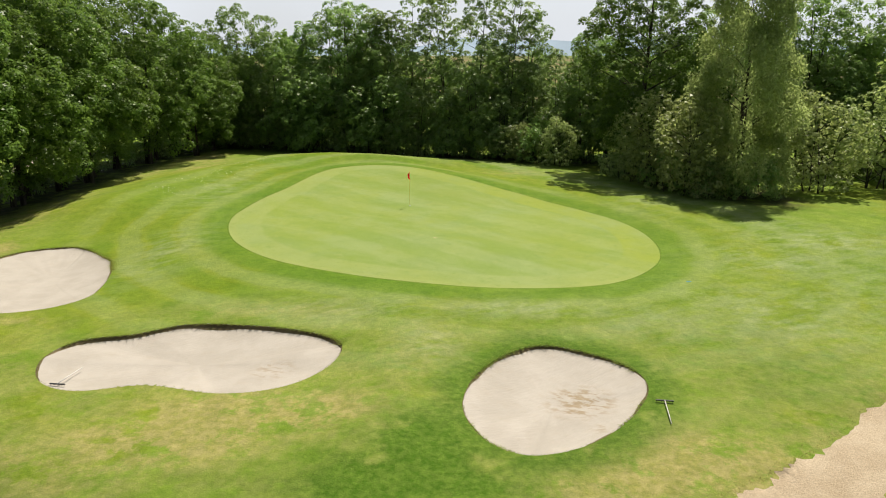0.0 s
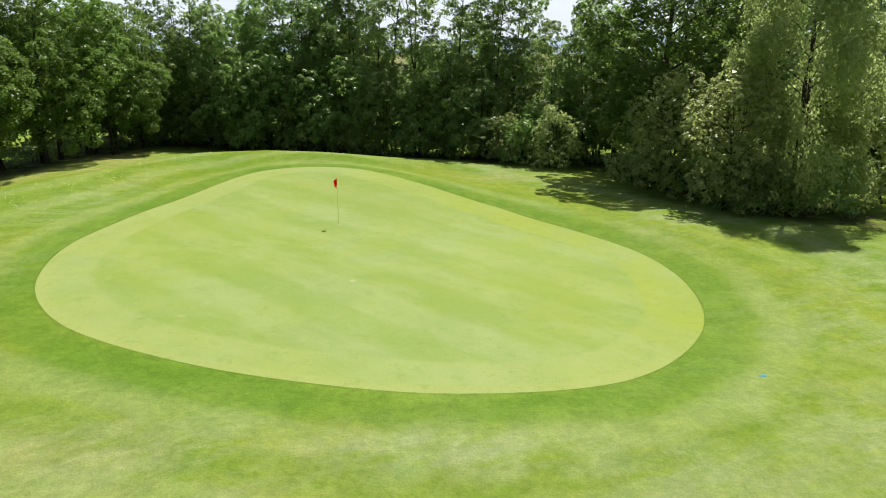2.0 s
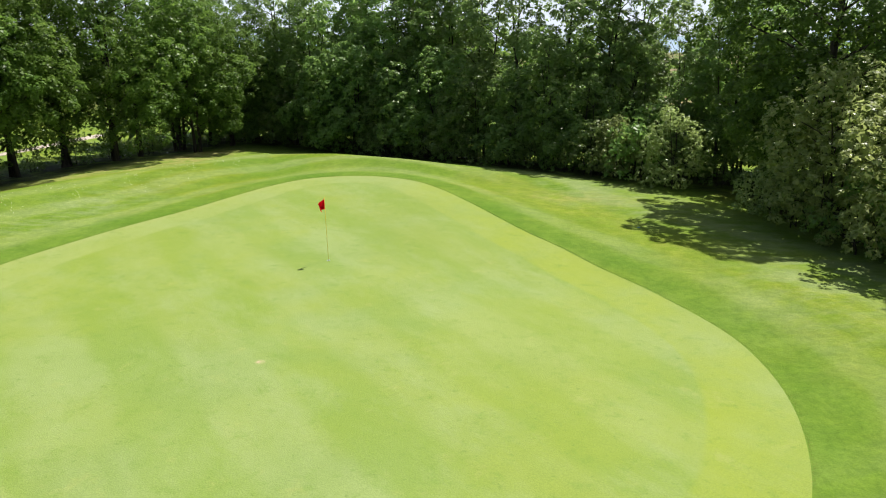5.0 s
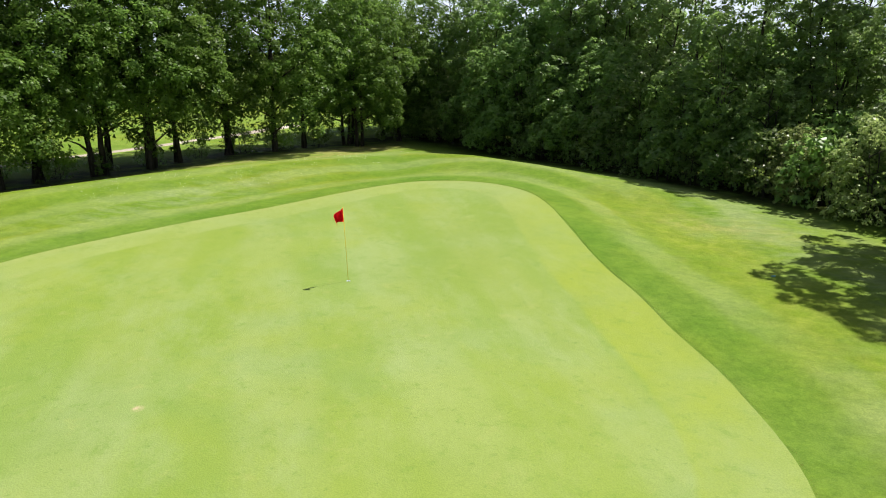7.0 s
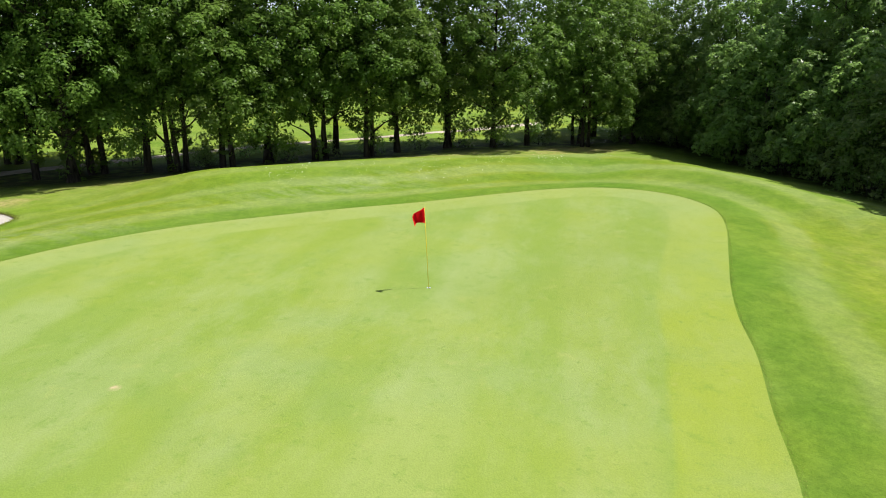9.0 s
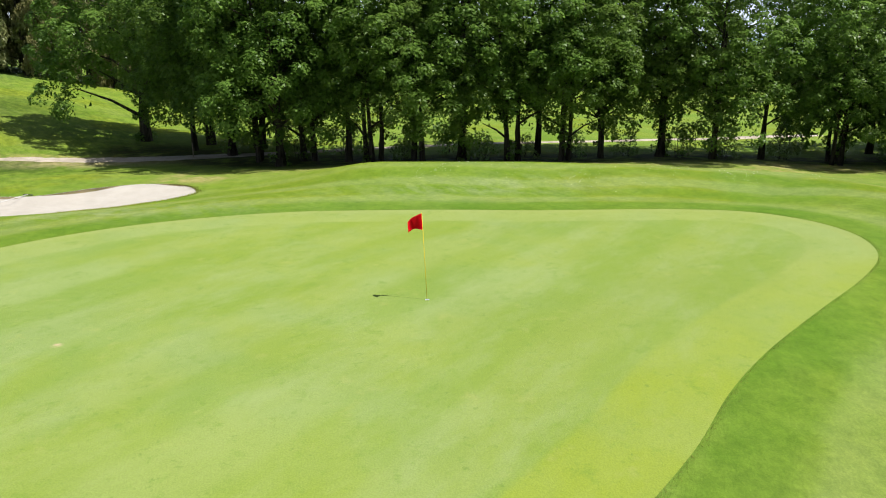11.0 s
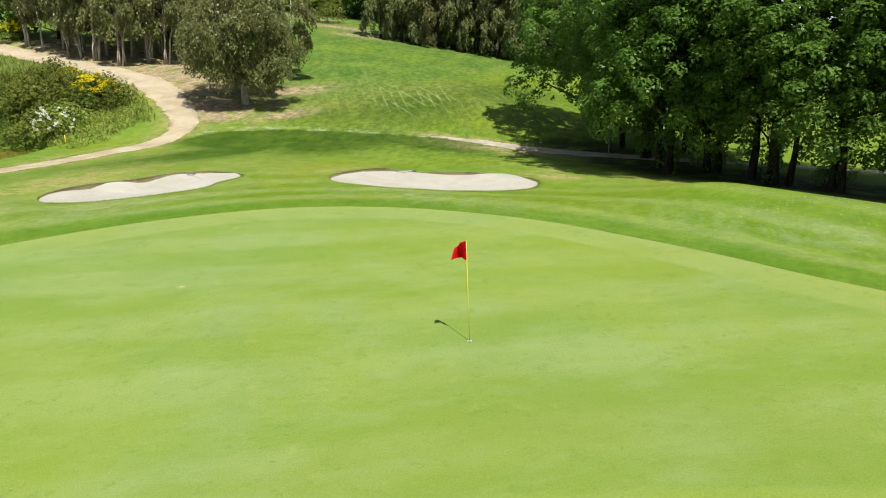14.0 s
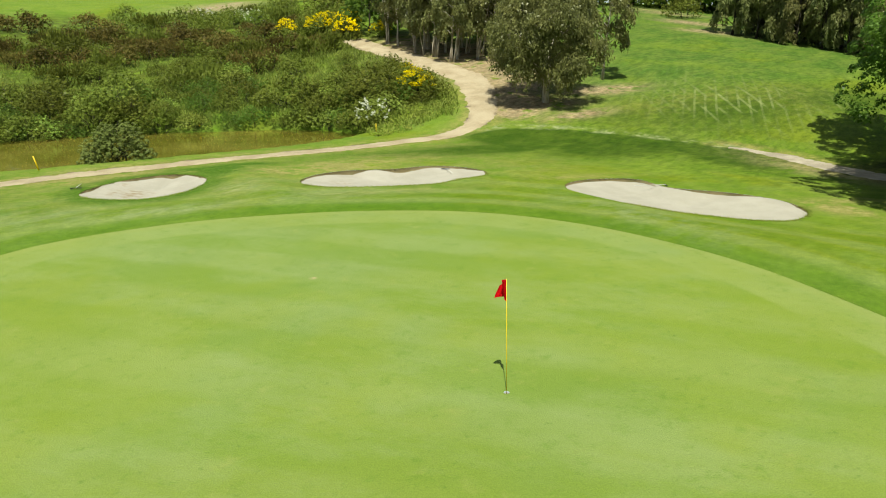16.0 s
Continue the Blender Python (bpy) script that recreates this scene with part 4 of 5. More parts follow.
def broad_tree(name, seed, height, radius, clear, mat, bark, lobes=18, clumps=15, leaf=0.22, dense=0.75, stems=1, girth=0.22, low=0.8, top=0.45, ivy=0, airy=0.0, lean=0.25, wood_name="trunk", skirt=-0.12, core=1.0, tuft=(0.26, 0.44)):
    """A broad-leaved tree at the origin: trunks, a bough to every lobe of the crown, and leaves in domed clumps over the lobes."""
    rng = np.random.default_rng(seed)
    base = Empty(name, (0, 0, 0))
    bm = bmesh.new()
    trunks = []
    for s in range(stems):
        a0 = s * math.tau / stems + rng.normal(0, 0.4)
        off = Vector((math.cos(a0), math.sin(a0), 0)) * (0.0 if stems == 1 else rng.uniform(0.2, 0.55))
        bend = Vector((rng.normal(0, lean), rng.normal(0, lean), 0)) + off * 0.9
        pts = [off + bend * (i / 7) ** 1.4 * height * 0.13 + Vector((rng.normal(0, 0.05), rng.normal(0, 0.05), i / 7 * height * 0.9 - 0.2)) for i in range(8)]
        rad = [girth * (1 - 0.88 * i / 7) * rng.uniform(0.9, 1.1) * (1.35 if i == 0 else 1) / (1 if stems == 1 else 1.35) for i in range(8)]
        tube(bm, pts, rad, 7)
        trunks.append(pts)
    z0 = clear * height
    leaves = []
    up = np.array([0, 0, 1.0])

    def clump(c, way, r, count):
        e = rng.normal(0, 0.75, (count, 3)) + way * 0.75 + up * 0.45
        e /= np.linalg.norm(e, axis=1)[:, None]
        p = c + e * (r * (0.62 + 0.42 * rng.random(count) ** 0.7))[:, None] * np.array([1, 1, 0.78])
        return p, e

    def add(p, e, size, spread):
        k = len(p)
        nrm = e * 0.75 + up * 0.5 + rng.normal(0, spread, (k, 3))
        nrm /= np.linalg.norm(nrm, axis=1)[:, None]
        u = np.cross(nrm, rng.normal(0, 1, (k, 3)))
        u /= np.linalg.norm(u, axis=1)[:, None] + 1e-9
        v = np.cross(nrm, u)
        a = (size * rng.uniform(0.65, 1.3, k) / 2)[:, None]
        b = a * rng.uniform(0.5, 0.78, (k, 1))
        root = p - u * a * rng.uniform(0.4, 0.9, (k, 1))
        leaves.append(np.stack([root - v * b * 1.2, root + v * b * 1.2 + nrm * a * 0.2, p + u * a], 1))

    for i in range(lobes):
        t = min(max((i + rng.uniform(0.1, 0.9)) / lobes, 0.02), 1.0)
        a = i * 2.4 + rng.normal(0, 0.35)
        env = low + (1 - low) * math.sin(min(t / 0.42, 1) * math.pi / 2) if t < 0.42 else top + (1 - top) * math.cos((t - 0.42) / 0.58 * math.pi / 2)
        rl = radius * rng.uniform(0.34, 0.48) * (1.08 - 0.35 * t)
        far = max(radius * env - rl * 0.75, 0.0) * rng.uniform(0.72, 1.08) * (0.35 if i >= lobes - 2 else 1)
        pts = trunks[i % stems]
        way = np.array([math.cos(a), math.sin(a), 0.0])
        c = np.array([math.cos(a) * far, math.sin(a) * far, z0 + rl * 0.6 + t * (height - z0 - rl * 1.5)])
        h = max(min((c[2] - 0.45 * far) / (height * 0.9), 0.92), 0.10) * 7
        j = min(int(h), 6)
        root = pts[j].lerp(pts[j + 1], h - j)
        c[:2] += np.array(root[:2]) * 0.6
        end = Vector(c)
        r0 = max(girth * (1 - 0.85 * h / 7) * 0.42, 0.03)
        tube(bm, [root, root.lerp(end, 0.5) + Vector((rng.normal(0, 0.15), rng.normal(0, 0.15), rng.uniform(-0.1, 0.3))), end], [r0, r0 * 0.65, r0 * 0.25], 5, False)
        turn = rng.uniform(0, math.tau)
        for q in range(clumps * 2):
            dz = 1 - (2 * q + 1) / (clumps * 2)
            b = q * 2.39996 + turn
            d = np.array([math.cos(b) * math.sqrt(1 - dz * dz), math.sin(b) * math.sqrt(1 - dz * dz), dz])
            if d @ way * 0.65 + dz * 0.75 < skirt + rng.normal(0, 0.15) or rng.random() < airy:
                continue
            rc = rl * rng.uniform(*tuft)
            p, e = clump(c + d * rl * rng.uniform(0.72, 1.1) * np.array([1, 1, 0.86]), d, rc, max(int(dense * 20 * (rc / leaf) ** 2), 6))
            add(p, e, leaf, 0.28)
        k = int(dense * 26 * (1 - 2 * airy) * core) + 2
        d = rng.normal(0, 1, (k, 3))
        d /= np.linalg.norm(d, axis=1)[:, None]
        add(c + d * (rl * 0.75 * rng.random(k) ** 0.4)[:, None], d, leaf * 1.7, 0.6)
    for i in range(ivy):
        pts = trunks[i % stems]
        h = rng.uniform(0.15, 0.22 * height / 0.9 / height * 7)
        j = int(h)
        c = np.array(pts[j].lerp(pts[j + 1], h - j))
        d = rng.normal(0, 1, 3) * np.array([1, 1, 0.3])
        d /= np.linalg.norm(d)
        p, e = clump(c + d * girth * 1.1, d, rng.uniform(0.22, 0.55), 40)
        add(p, e, leaf * 0.9, 0.5)
    part(wood_name, bm, bark, base)
    quads = np.concatenate(leaves)
    quads[:, :, 2] *= height / quads[:, :, 2].max()
    part("crown", leaf_mesh("crown", quads[quads[:, :, 2].min(1) > 0.06]), mat, base)
    return base


def weeping_tree(name, seed, height, radius, clear, mat, bark, lobes=20, strands=34, each=16, fall=1.5, leaf=0.12, slim=0.5, stems=1, girth=0.2, low=0.8, top=0.4, lean=0.3, sway=0.10):
    """A tree at the origin whose leaves hang in strands from the lobes of the crown."""
    rng = np.random.default_rng(seed)
    base = Empty(name, (0, 0, 0))
    bm = bmesh.new()
    trunks = []
    for s in range(stems):
        a0 = s * math.tau / stems + rng.normal(0, 0.4)
        off = Vector((math.cos(a0), math.sin(a0), 0)) * (0.0 if stems == 1 else rng.uniform(0.15, 0.4))
        bend = Vector((rng.normal(0, lean), rng.normal(0, lean), 0)) + off
        pts = [off + bend * (i / 7) ** 1.3 * height * 0.13 + Vector((rng.normal(0, 0.06), rng.normal(0, 0.06), i / 7 * height * 0.9 - 0.2)) for i in range(8)]
        tube(bm, pts, [girth * (1 - 0.88 * i / 7) * (1.3 if i == 0 else 1) / (1 if stems == 1 else 1.3) for i in range(8)], 7)
        trunks.append(pts)
    z0 = clear * height
    roots, ways = [], []
    for i in range(lobes):
        t = (i + rng.uniform(0.1, 0.9)) / lobes
        a = i * 2.4 + rng.normal(0, 0.35)
        env = low + (1 - low) * math.sin(min(t / 0.42, 1) * math.pi / 2) if t < 0.42 else top + (1 - top) * math.cos((t - 0.42) / 0.58 * math.pi / 2)
        rl = radius * rng.uniform(0.22, 0.38) * (1.08 - 0.35 * t)
        far = max(radius * env - rl * 0.8, 0.0) * rng.uniform(0.6, 1.08)
        c = np.array([math.cos(a) * far, math.sin(a) * far, z0 + fall * 0.5 + t * (height - z0 - fall * 0.5 - rl * 0.9)])
        pts = trunks[i % stems]
        h = max(min((c[2] - 0.5 * far) / (height * 0.9), 0.92), 0.10) * 7
        j = min(int(h), 6)
        root = pts[j].lerp(pts[j + 1], h - j)
        c[:2] += np.array(root[:2]) * 0.6
        r0 = max(girth * (1 - 0.85 * h / 7) * 0.42, 0.025)
        tube(bm, [root, root.lerp(Vector(c), 0.5) + Vector((0, 0, 0.25)), Vector(c)], [r0, r0 * 0.65, r0 * 0.25], 5, False)
        d = rng.normal(0, 1, (strands, 3)) + np.array([math.cos(a), math.sin(a), 0.4]) * 0.6
        d /= np.linalg.norm(d, axis=1)[:, None]
        roots.append(c + d * (rl * rng.uniform(0.55, 1.05, (strands, 1))) * np.array([1, 1, 0.8]))
        ways.append(d)
    roots, ways = np.concatenate(roots), np.concatenate(ways)
    idx = np.repeat(np.arange(len(roots)), each)
    k = len(idx)
    along = rng.random(k)
    long = (fall * rng.uniform(0.35, 1.15, len(roots)))[idx]
    flat = ways * np.array([1, 1, 0.0])
    p = roots[idx] + flat[idx] * (0.35 * np.sqrt(along))[:, None] + rng.normal(0, sway, (k, 3))
    p[:, 2] -= long * along
    axis_d = rng.normal(0, 0.45, (k, 3)) + flat[idx] * 0.4 + np.array([0, 0, -1.0])
    axis_d /= np.linalg.norm(axis_d, axis=1)[:, None]
    side = np.cross(axis_d, rng.normal(0, 1, (k, 3)))
    side /= np.linalg.norm(side, axis=1)[:, None] + 1e-9
    a = (leaf * rng.uniform(0.6, 1.35, k))[:, None]
    q = np.stack([p - axis_d * a * 0.4 - side * a * slim * 0.6, p - axis_d * a * 0.4 + side * a * slim * 0.6, p + axis_d * a * 0.6], 1)
    part("trunk", bm, bark, base)
    part("crown", leaf_mesh("crown", q[q[:, :, 2].min(1) > 0.06]), mat, base)
    return base


def place(ob, x, y, scale=1.0, turn=0.0, sink=0.05, tall=1.0, z=None):
    zz = float(ground_z(x, y)) if z is None else z
    return Matrix.LocRotScale((x, y, zz - sink), Euler((0, 0, turn)), (scale, scale, scale * tall))


def scatter(kinds, rows, label, category, group, seed, low=-99.0):
    """Sets copies of the given things at rows (x, y, scale); the first use of a kind moves the thing itself."""
    rng = random.Random(seed)
    for i, (x, y, s) in enumerate(rows):
        k = kinds[i % len(kinds)]
        m = place(k, x, y, s, rng.uniform(0, math.tau), tall=rng.uniform(0.96, 1.04), z=max(float(ground_z(x, y)), low))
        if k.get("used"):
            ob = copy_thing(k, m)
        else:
            ob, k.matrix_basis = k, m
            k["used"] = 1
        tagged(ob, label, category, group)


for_group = dict(left="trees along the track", back="trees behind the green", right="trees beside the green")
oaks = [broad_tree("oak_tree", 10 + i, 16.0, 5.3, c, M_LEAF, M_BARK, lobes=20, leaf=0.20, dense=0.52, stems=n, girth=g, ivy=v, low=0.72, top=0.8, airy=0.04, tuft=(0.23, 0.39)) for i, (n, g, v, c) in enumerate(((1, 0.30, 22, 0.09), (2, 0.24, 12, 0.07), (1, 0.20, 0, 0.12), (3, 0.22, 16, 0.08), (2, 0.20, 8, 0.10)))]
left_rows = [(-27.0, 36.8, 0.95), (-29.6, 38.4, 1.0), (-28.3, 40.7, 1.0), (-27.6, 42.2, 0.9), (-27.1, 44.6, 1.0), (-28.2, 47.4, 1.0), (-27.3, 50.4, 0.98), (-29.8, 52.6, 1.0), (-26.6, 53.2, 0.92), (-27.9, 56.0, 1.0), (-27.4, 59.7, 0.98), (-25.8, 62.2, 0.92), (-26.4, 65.8, 0.92), (-26.8, 71.0, 0.85), (-29.8, 35.4, 1.0), (-32.6, 33.4, 1.0), (-36.2, 34.6, 1.0), (-35.4, 30.6, 0.95), (-38.6, 31.2, 0.95), (-23.8, 69.0, 0.78), (-23.5, 73.5, 0.74)]
scatter(oaks, left_rows, "dark green broad-leaved tree with low branches beside the track", "tree", for_group["left"], 1)
spread = broad_tree("oak_tree", 17, 17.0, 5.7, 0.11, M_LEAF, M_BARK, lobes=26, leaf=0.21, dense=0.7, tuft=(0.20, 0.36), airy=0.1, low=0.95, girth=0.34, ivy=8)
scatter([spread], [(-40.6, 26.3, 1.08)], "wide dark green tree whose low boughs reach over the slope", "tree", for_group["left"], 23)
# behind the green, each with the height at which it meets the sky
back_a = [broad_tree("maple_tree", 20 + i, 13.0, 4.3, 0.03, M_LEAF_MAPLE, M_BARK, lobes=19, clumps=13, leaf=0.19, dense=0.62, stems=n, girth=0.15, low=0.95, top=0.45, airy=0.22) for i, n in enumerate((2, 1, 3))]
back_rows = [(-29.4, 81.0, 10.8), (-25.3, 79.8, 11.2), (-21.2, 78.6, 13.5), (-17.0, 76.8, 11.9), (-13.0, 75.8, 13.2), (-9.4, 74.6, 12.7), (-5.8, 73.4, 13.0), (18.8, 61.0, 13.5), (13.6, 64.0, 9.0), (23.0, 60.0, 13.0), (27.0, 60.5, 12.6), (30.4, 59.8, 12.4), (32.4, 60.4, 11.2), (35.0, 59.4, 10.6), (37.6, 58.6, 12.4), (-32.0, 82.5, 10.5), (-19.2, 79.0, 11.6), (-11.0, 76.8, 11.8), (-27.0, 76.0, 11.2)]
scatter(back_a, [(x, y, (h + 1.0) / 13.0) for x, y, h in back_rows], "dense green tree standing behind the green", "tree", for_group["back"], 2)
back_b = [broad_tree("poplar_tree", 30 + i, 14.5, 3.2, 0.08, M_LEAF_LIGHT, M_BARK, lobes=19, clumps=13, leaf=0.18, dense=0.7, stems=n, girth=0.13, low=0.8, top=0.5, airy=0.24, lean=0.5) for i, n in enumerate((1, 2, 2))]
slim_rows = [(-7.4, 73.4, 13.0), (-2.7, 71.2, 14.4), (0.4, 69.8, 14.8), (3.3, 68.2, 14.8), (5.8, 67.0, 14.4), (7.3, 66.6, 11.6), (-4.8, 73.6, 13.2), (8.2, 64.6, 7.4), (10.2, 63.2, 7.8), (12.2, 61.4, 8.4), (7.0, 66.0, 8.6)]
scatter(back_b, [(x, y, (h + 1.0) / 14.5) for x, y, h in slim_rows], "slender light green tree with an open crown", "tree", for_group["back"], 3)
edge_kinds = [broad_tree("hazel_tree", 36 + i, 7.0, 2.9, 0.04, m, M_BARK, lobes=15, clumps=12, leaf=0.18, dense=0.55, stems=3, girth=0.09, low=0.95, top=0.5, airy=0.15, lean=0.5) for i, m in enumerate((M_LEAF_MAPLE, M_LEAF_MAPLE, M_LEAF_LIGHT))]
edge_rows = [(-24.2, 77.4, 0.95), (-21.2, 75.9, 1.1), (-18.2, 74.6, 0.9), (-15.2, 73.4, 1.05), (-12.3, 72.2, 1.15), (-9.5, 70.9, 0.95), (-6.9, 69.6, 1.1), (-4.3, 68.2, 0.95), (-1.8, 66.8, 1.1), (0.6, 65.6, 0.9), (2.9, 64.2, 1.05), (5.2, 62.8, 0.85)]
scatter(edge_kinds, edge_rows, "low many-stemmed green tree at the wood's edge", "tree", for_group["back"], 26)
corner = broad_tree("oak_tree", 18, 17.0, 5.4, 0.08, M_LEAF, M_BARK, lobes=30, clumps=15, top=0.8, leaf=0.21, dense=0.65, low=0.9, girth=0.30, airy=0.20, tuft=(0.22, 0.38))
scatter([corner], [(15.7, 55.9, 0.96)], "tall dark green oak at the corner of the wood", "tree", for_group["right"], 25)
willows = [weeping_tree("birch_tree", 40, 16.5, 3.5, 0.03, M_LEAF_BIRCH, M_BARK, lobes=38, strands=60, each=30, fall=1.6, leaf=0.145, slim=0.62, stems=3, girth=0.13, low=0.8, top=0.65, sway=0.16)]
scatter(willows, [(19.9, 47.0, 1.0)], "tall pale grey-green birch with hanging twigs", "tree", for_group["right"], 4)
shrubs = [broad_tree("shrub", 50 + i, 3.6, 1.9, 0.0, m, M_BARK, lobes=9, clumps=8, leaf=0.17, dense=0.40, stems=4, girth=0.05, low=0.95, airy=0.1, wood_name="woody_base", skirt=-0.45, core=3.0) for i, m in enumerate((M_LEAF_MAPLE, M_LEAF_LIGHT))]
shrub_rows = []
rng0 = random.Random(7)
for line, gap, back in ((WOODS[1], 1.9, -1.3), (WOODS[1], 2.1, 1.2), (WOODS[1], 2.6, 3.6)):
    fine = open_curve(line, 12)
    acc = 0.0
    for a, b in zip(fine[:-1], fine[1:]):
        acc += float(np.linalg.norm(b - a))
        if acc > gap and b[0] < 13:
            acc = 0.0
            shrub_rows.append((b[0] + rng0.uniform(-0.6, 0.6), b[1] + back + rng0.uniform(-0.7, 0.7), rng0.uniform(0.6, 1.15)))
shrub_rows += [(18.0, 45.4, 0.95), (20.2, 45.4, 0.9), (19.1, 45.0, 0.7), (16.9, 45.0, 0.6), (14.2, 50.8, 0.9), (15.4, 47.6, 0.9), (21.4, 46.0, 0.8)] + [(-28.5, 48.8, 0.5), (-29.0, 51.5, 0.55), (-28.6, 54.4, 0.5), (-28.2, 57.8, 0.6), (-27.6, 61.0, 0.6), (-27.2, 63.8, 0.7), (-28.9, 44.0, 0.4), (-26.9, 67.5, 0.8), (-31.5, 40.5, 0.7), (-30.8, 44.2, 0.6), (-31.8, 47.2, 0.55), (-31.0, 37.6, 0.8)]
scatter(shrubs, shrub_rows, "dark green understorey shrub at the foot of the trees", "shrub", "shrubs under the trees", 5)
pale = [broad_tree("willow_bush", 60 + i, 5.5, 2.15, 0.02, M_LEAF_PALE, M_BARK, lobes=22, clumps=12, leaf=0.13, dense=0.6, stems=4, girth=0.06, low=0.95, top=0.6, airy=0.08, lean=0.7, wood_name="woody_base", skirt=-0.5, core=3.0, tuft=(0.18, 0.30)) for i in range(2)]
scatter(pale, [(16.4, 46.3, 1.2), (25.8, 48.3, 1.3), (30.9, 49.8, 1.1), (9.8, 58.2, 0.58), (7.0, 60.6, 0.50), (13.9, 52.9, 0.7), (15.0, 49.6, 1.0), (34.5, 52.5, 0.9)], "pale grey-green willow bush at the wood's edge", "bush", "bushes at the wood's edge", 6)

# the far side: eucalyptus by the path, woods on the hill
euc = weeping_tree("eucalyptus_tree", 70, 10.6, 4.8, 0.17, M_LEAF_EUC, M_BARK_PALE, lobes=36, strands=54, each=34, fall=1.0, leaf=0.19, slim=0.50, girth=0.26, low=0.8, top=0.5, sway=0.14)
scatter([euc], [(-26.7, 2.7, 1.0)], "broad grey-green eucalyptus with drooping leaves on bare soil", "tree", "", 8)
thin = [weeping_tree("eucalyptus_tree", 71 + i, 11.5, 2.7, 0.28, M_LEAF_EUC, M_BARK_PALE, lobes=16, strands=22, each=18, fall=1.2, leaf=0.28, slim=0.45, girth=0.14, stems=n, lean=0.9) for i, n in enumerate((1, 2, 3))]
scatter(thin, [(-35.2, -1.6, 0.95), (-25.6, -22.0, 0.9), (-26.4, -18.6, 1.0), (-27.9, -16.4, 0.95), (-29.6, -15.4, 1.0), (-31.0, -17.2, 1.0), (-28.4, -20.4, 1.05), (-26.6, -25.5, 1.0), (-32.5, -14.2, 0.9), (-31.0, -22.0, 1.0), (-34.5, -17.5, 1.0), (-24.8, -29.0, 1.0), (-34.0, -22.0, 1.0), (-37.0, -15.5, 0.95), (-29.0, -27.5, 1.0), (-37.5, -20.5, 1.0), (-27.2, -20.0, 0.85), (-30.2, -18.8, 0.9), (-25.2, -26.5, 0.9), (-33.2, -18.8, 0.9), (-26.8, -15.2, 0.8), (-28.6, -17.6, 0.9), (-29.8, -20.6, 1.0), (-27.4, -23.2, 0.9), (-32.2, -20.0, 1.0), (-25.8, -20.2, 0.8), (-30.6, -13.6, 0.85), (-35.4, -19.6, 1.0)], "slim eucalyptus with a pale leaning trunk", "tree", "eucalyptus grove", 9)
wood = [weeping_tree("forest_tree", 80 + i, 16.0, 2.8, 0.04, M_LEAF_PINE, M_BARK, lobes=20, strands=30, each=11, fall=1.6, leaf=0.46, slim=0.42, girth=0.16, low=0.9, top=0.35) for i in range(3)]
wood_rows = []
for i in range(50):
    t = i / 49
    x = -77.0 + 9.0 * max(t - 0.45, 0.0) + rng0.uniform(-1, 1)
    y = 27 - 52 * t + rng0.uniform(-0.6, 0.6)
    wood_rows.append((x - (i % 3) * 4.0, y, rng0.uniform(0.85, 1.2)))
scatter(wood, wood_rows, "tall grey-green forest tree at the fairway's edge", "tree", "wood beside the fairway", 10)
dark = [broad_tree("hill_tree", 90 + i, 11.0, 4.6, 0.03, M_LEAF, M_BARK, lobes=12, clumps=8, leaf=0.56, dense=0.6, girth=0.2, low=0.95, skirt=-0.45, core=2.0) for i in range(2)]
scatter(dark, [(-78 - 5 * (i % 6) + rng0.uniform(-2, 2), -66 - 6 * (i // 6) - 1.2 * (i % 6) + rng0.uniform(-2, 2), rng0.uniform(0.9, 1.3)) for i in range(12)] + [(-40 - 6 * i, -62 + rng0.uniform(-4, 4), rng0.uniform(0.8, 1.2)) for i in range(6)], "dark green round tree on the hill", "tree", "trees on the hill", 11)
scatter(dark, [(-92 - 4.5 * i + rng0.uniform(-1, 1), -66 + 3.2 * i + rng0.uniform(-2, 2), rng0.uniform(0.8, 1.1)) for i in range(5)] + [(-88, -62, 1.1), (-92, -58, 1.2), (-95, -54, 1.2), (-97, -49, 1.2), (-99, -44, 1.2), (-101, -39, 1.2), (-90, -68, 1.2), (-96, -62, 1.3), (-100, -56, 1.3), (-103, -50, 1.3)] + [(-28 - 5 * i, -72 + rng0.uniform(-3, 3), rng0.uniform(0.8, 1.1)) for i in range(9)], "dark green round tree on the hill", "tree", "trees on the hill", 18)
scatter(dark, [(-29.0, -31.0, 0.7), (-34.0, -28.0, 0.75), (-39.0, -26.5, 0.75), (-43.0, -23.0, 0.7), (-25.0, -36.0, 0.6)], "dark green tree behind the eucalyptus grove", "tree", "trees on the hill", 20)
scatter(dark, [(-30.5, 76.5, 0.9), (-26.0, 92.0, 0.85), (-18.5, 91.0, 0.85), (-11.0, 89.0, 0.85), (-7.0, 87.0, 0.8), (0.5, 84.0, 0.8), (6.0, 80.5, 0.75), (11.0, 70.5, 0.6), (15.5, 66.5, 0.8), (21.0, 65.5, 0.95), (27.0, 65.0, 0.95), (33.0, 64.5, 0.9), (39.0, 62.0, 0.9), (43.0, 58.0, 1.0)], "dense green tree at the back of the wood", "tree", "trees behind the green", 19)
scatter(dark, [(-110 + rng0.uniform(-10, 10), 40 + 7 * i, rng0.uniform(0.9, 1.3)) for i in range(12)] + [(-60 + 10 * i, 150 + rng0.uniform(-10, 10), rng0.uniform(0.6, 0.9)) for i in range(14)], "dark green tree far across the fields", "tree", "far trees", 12)

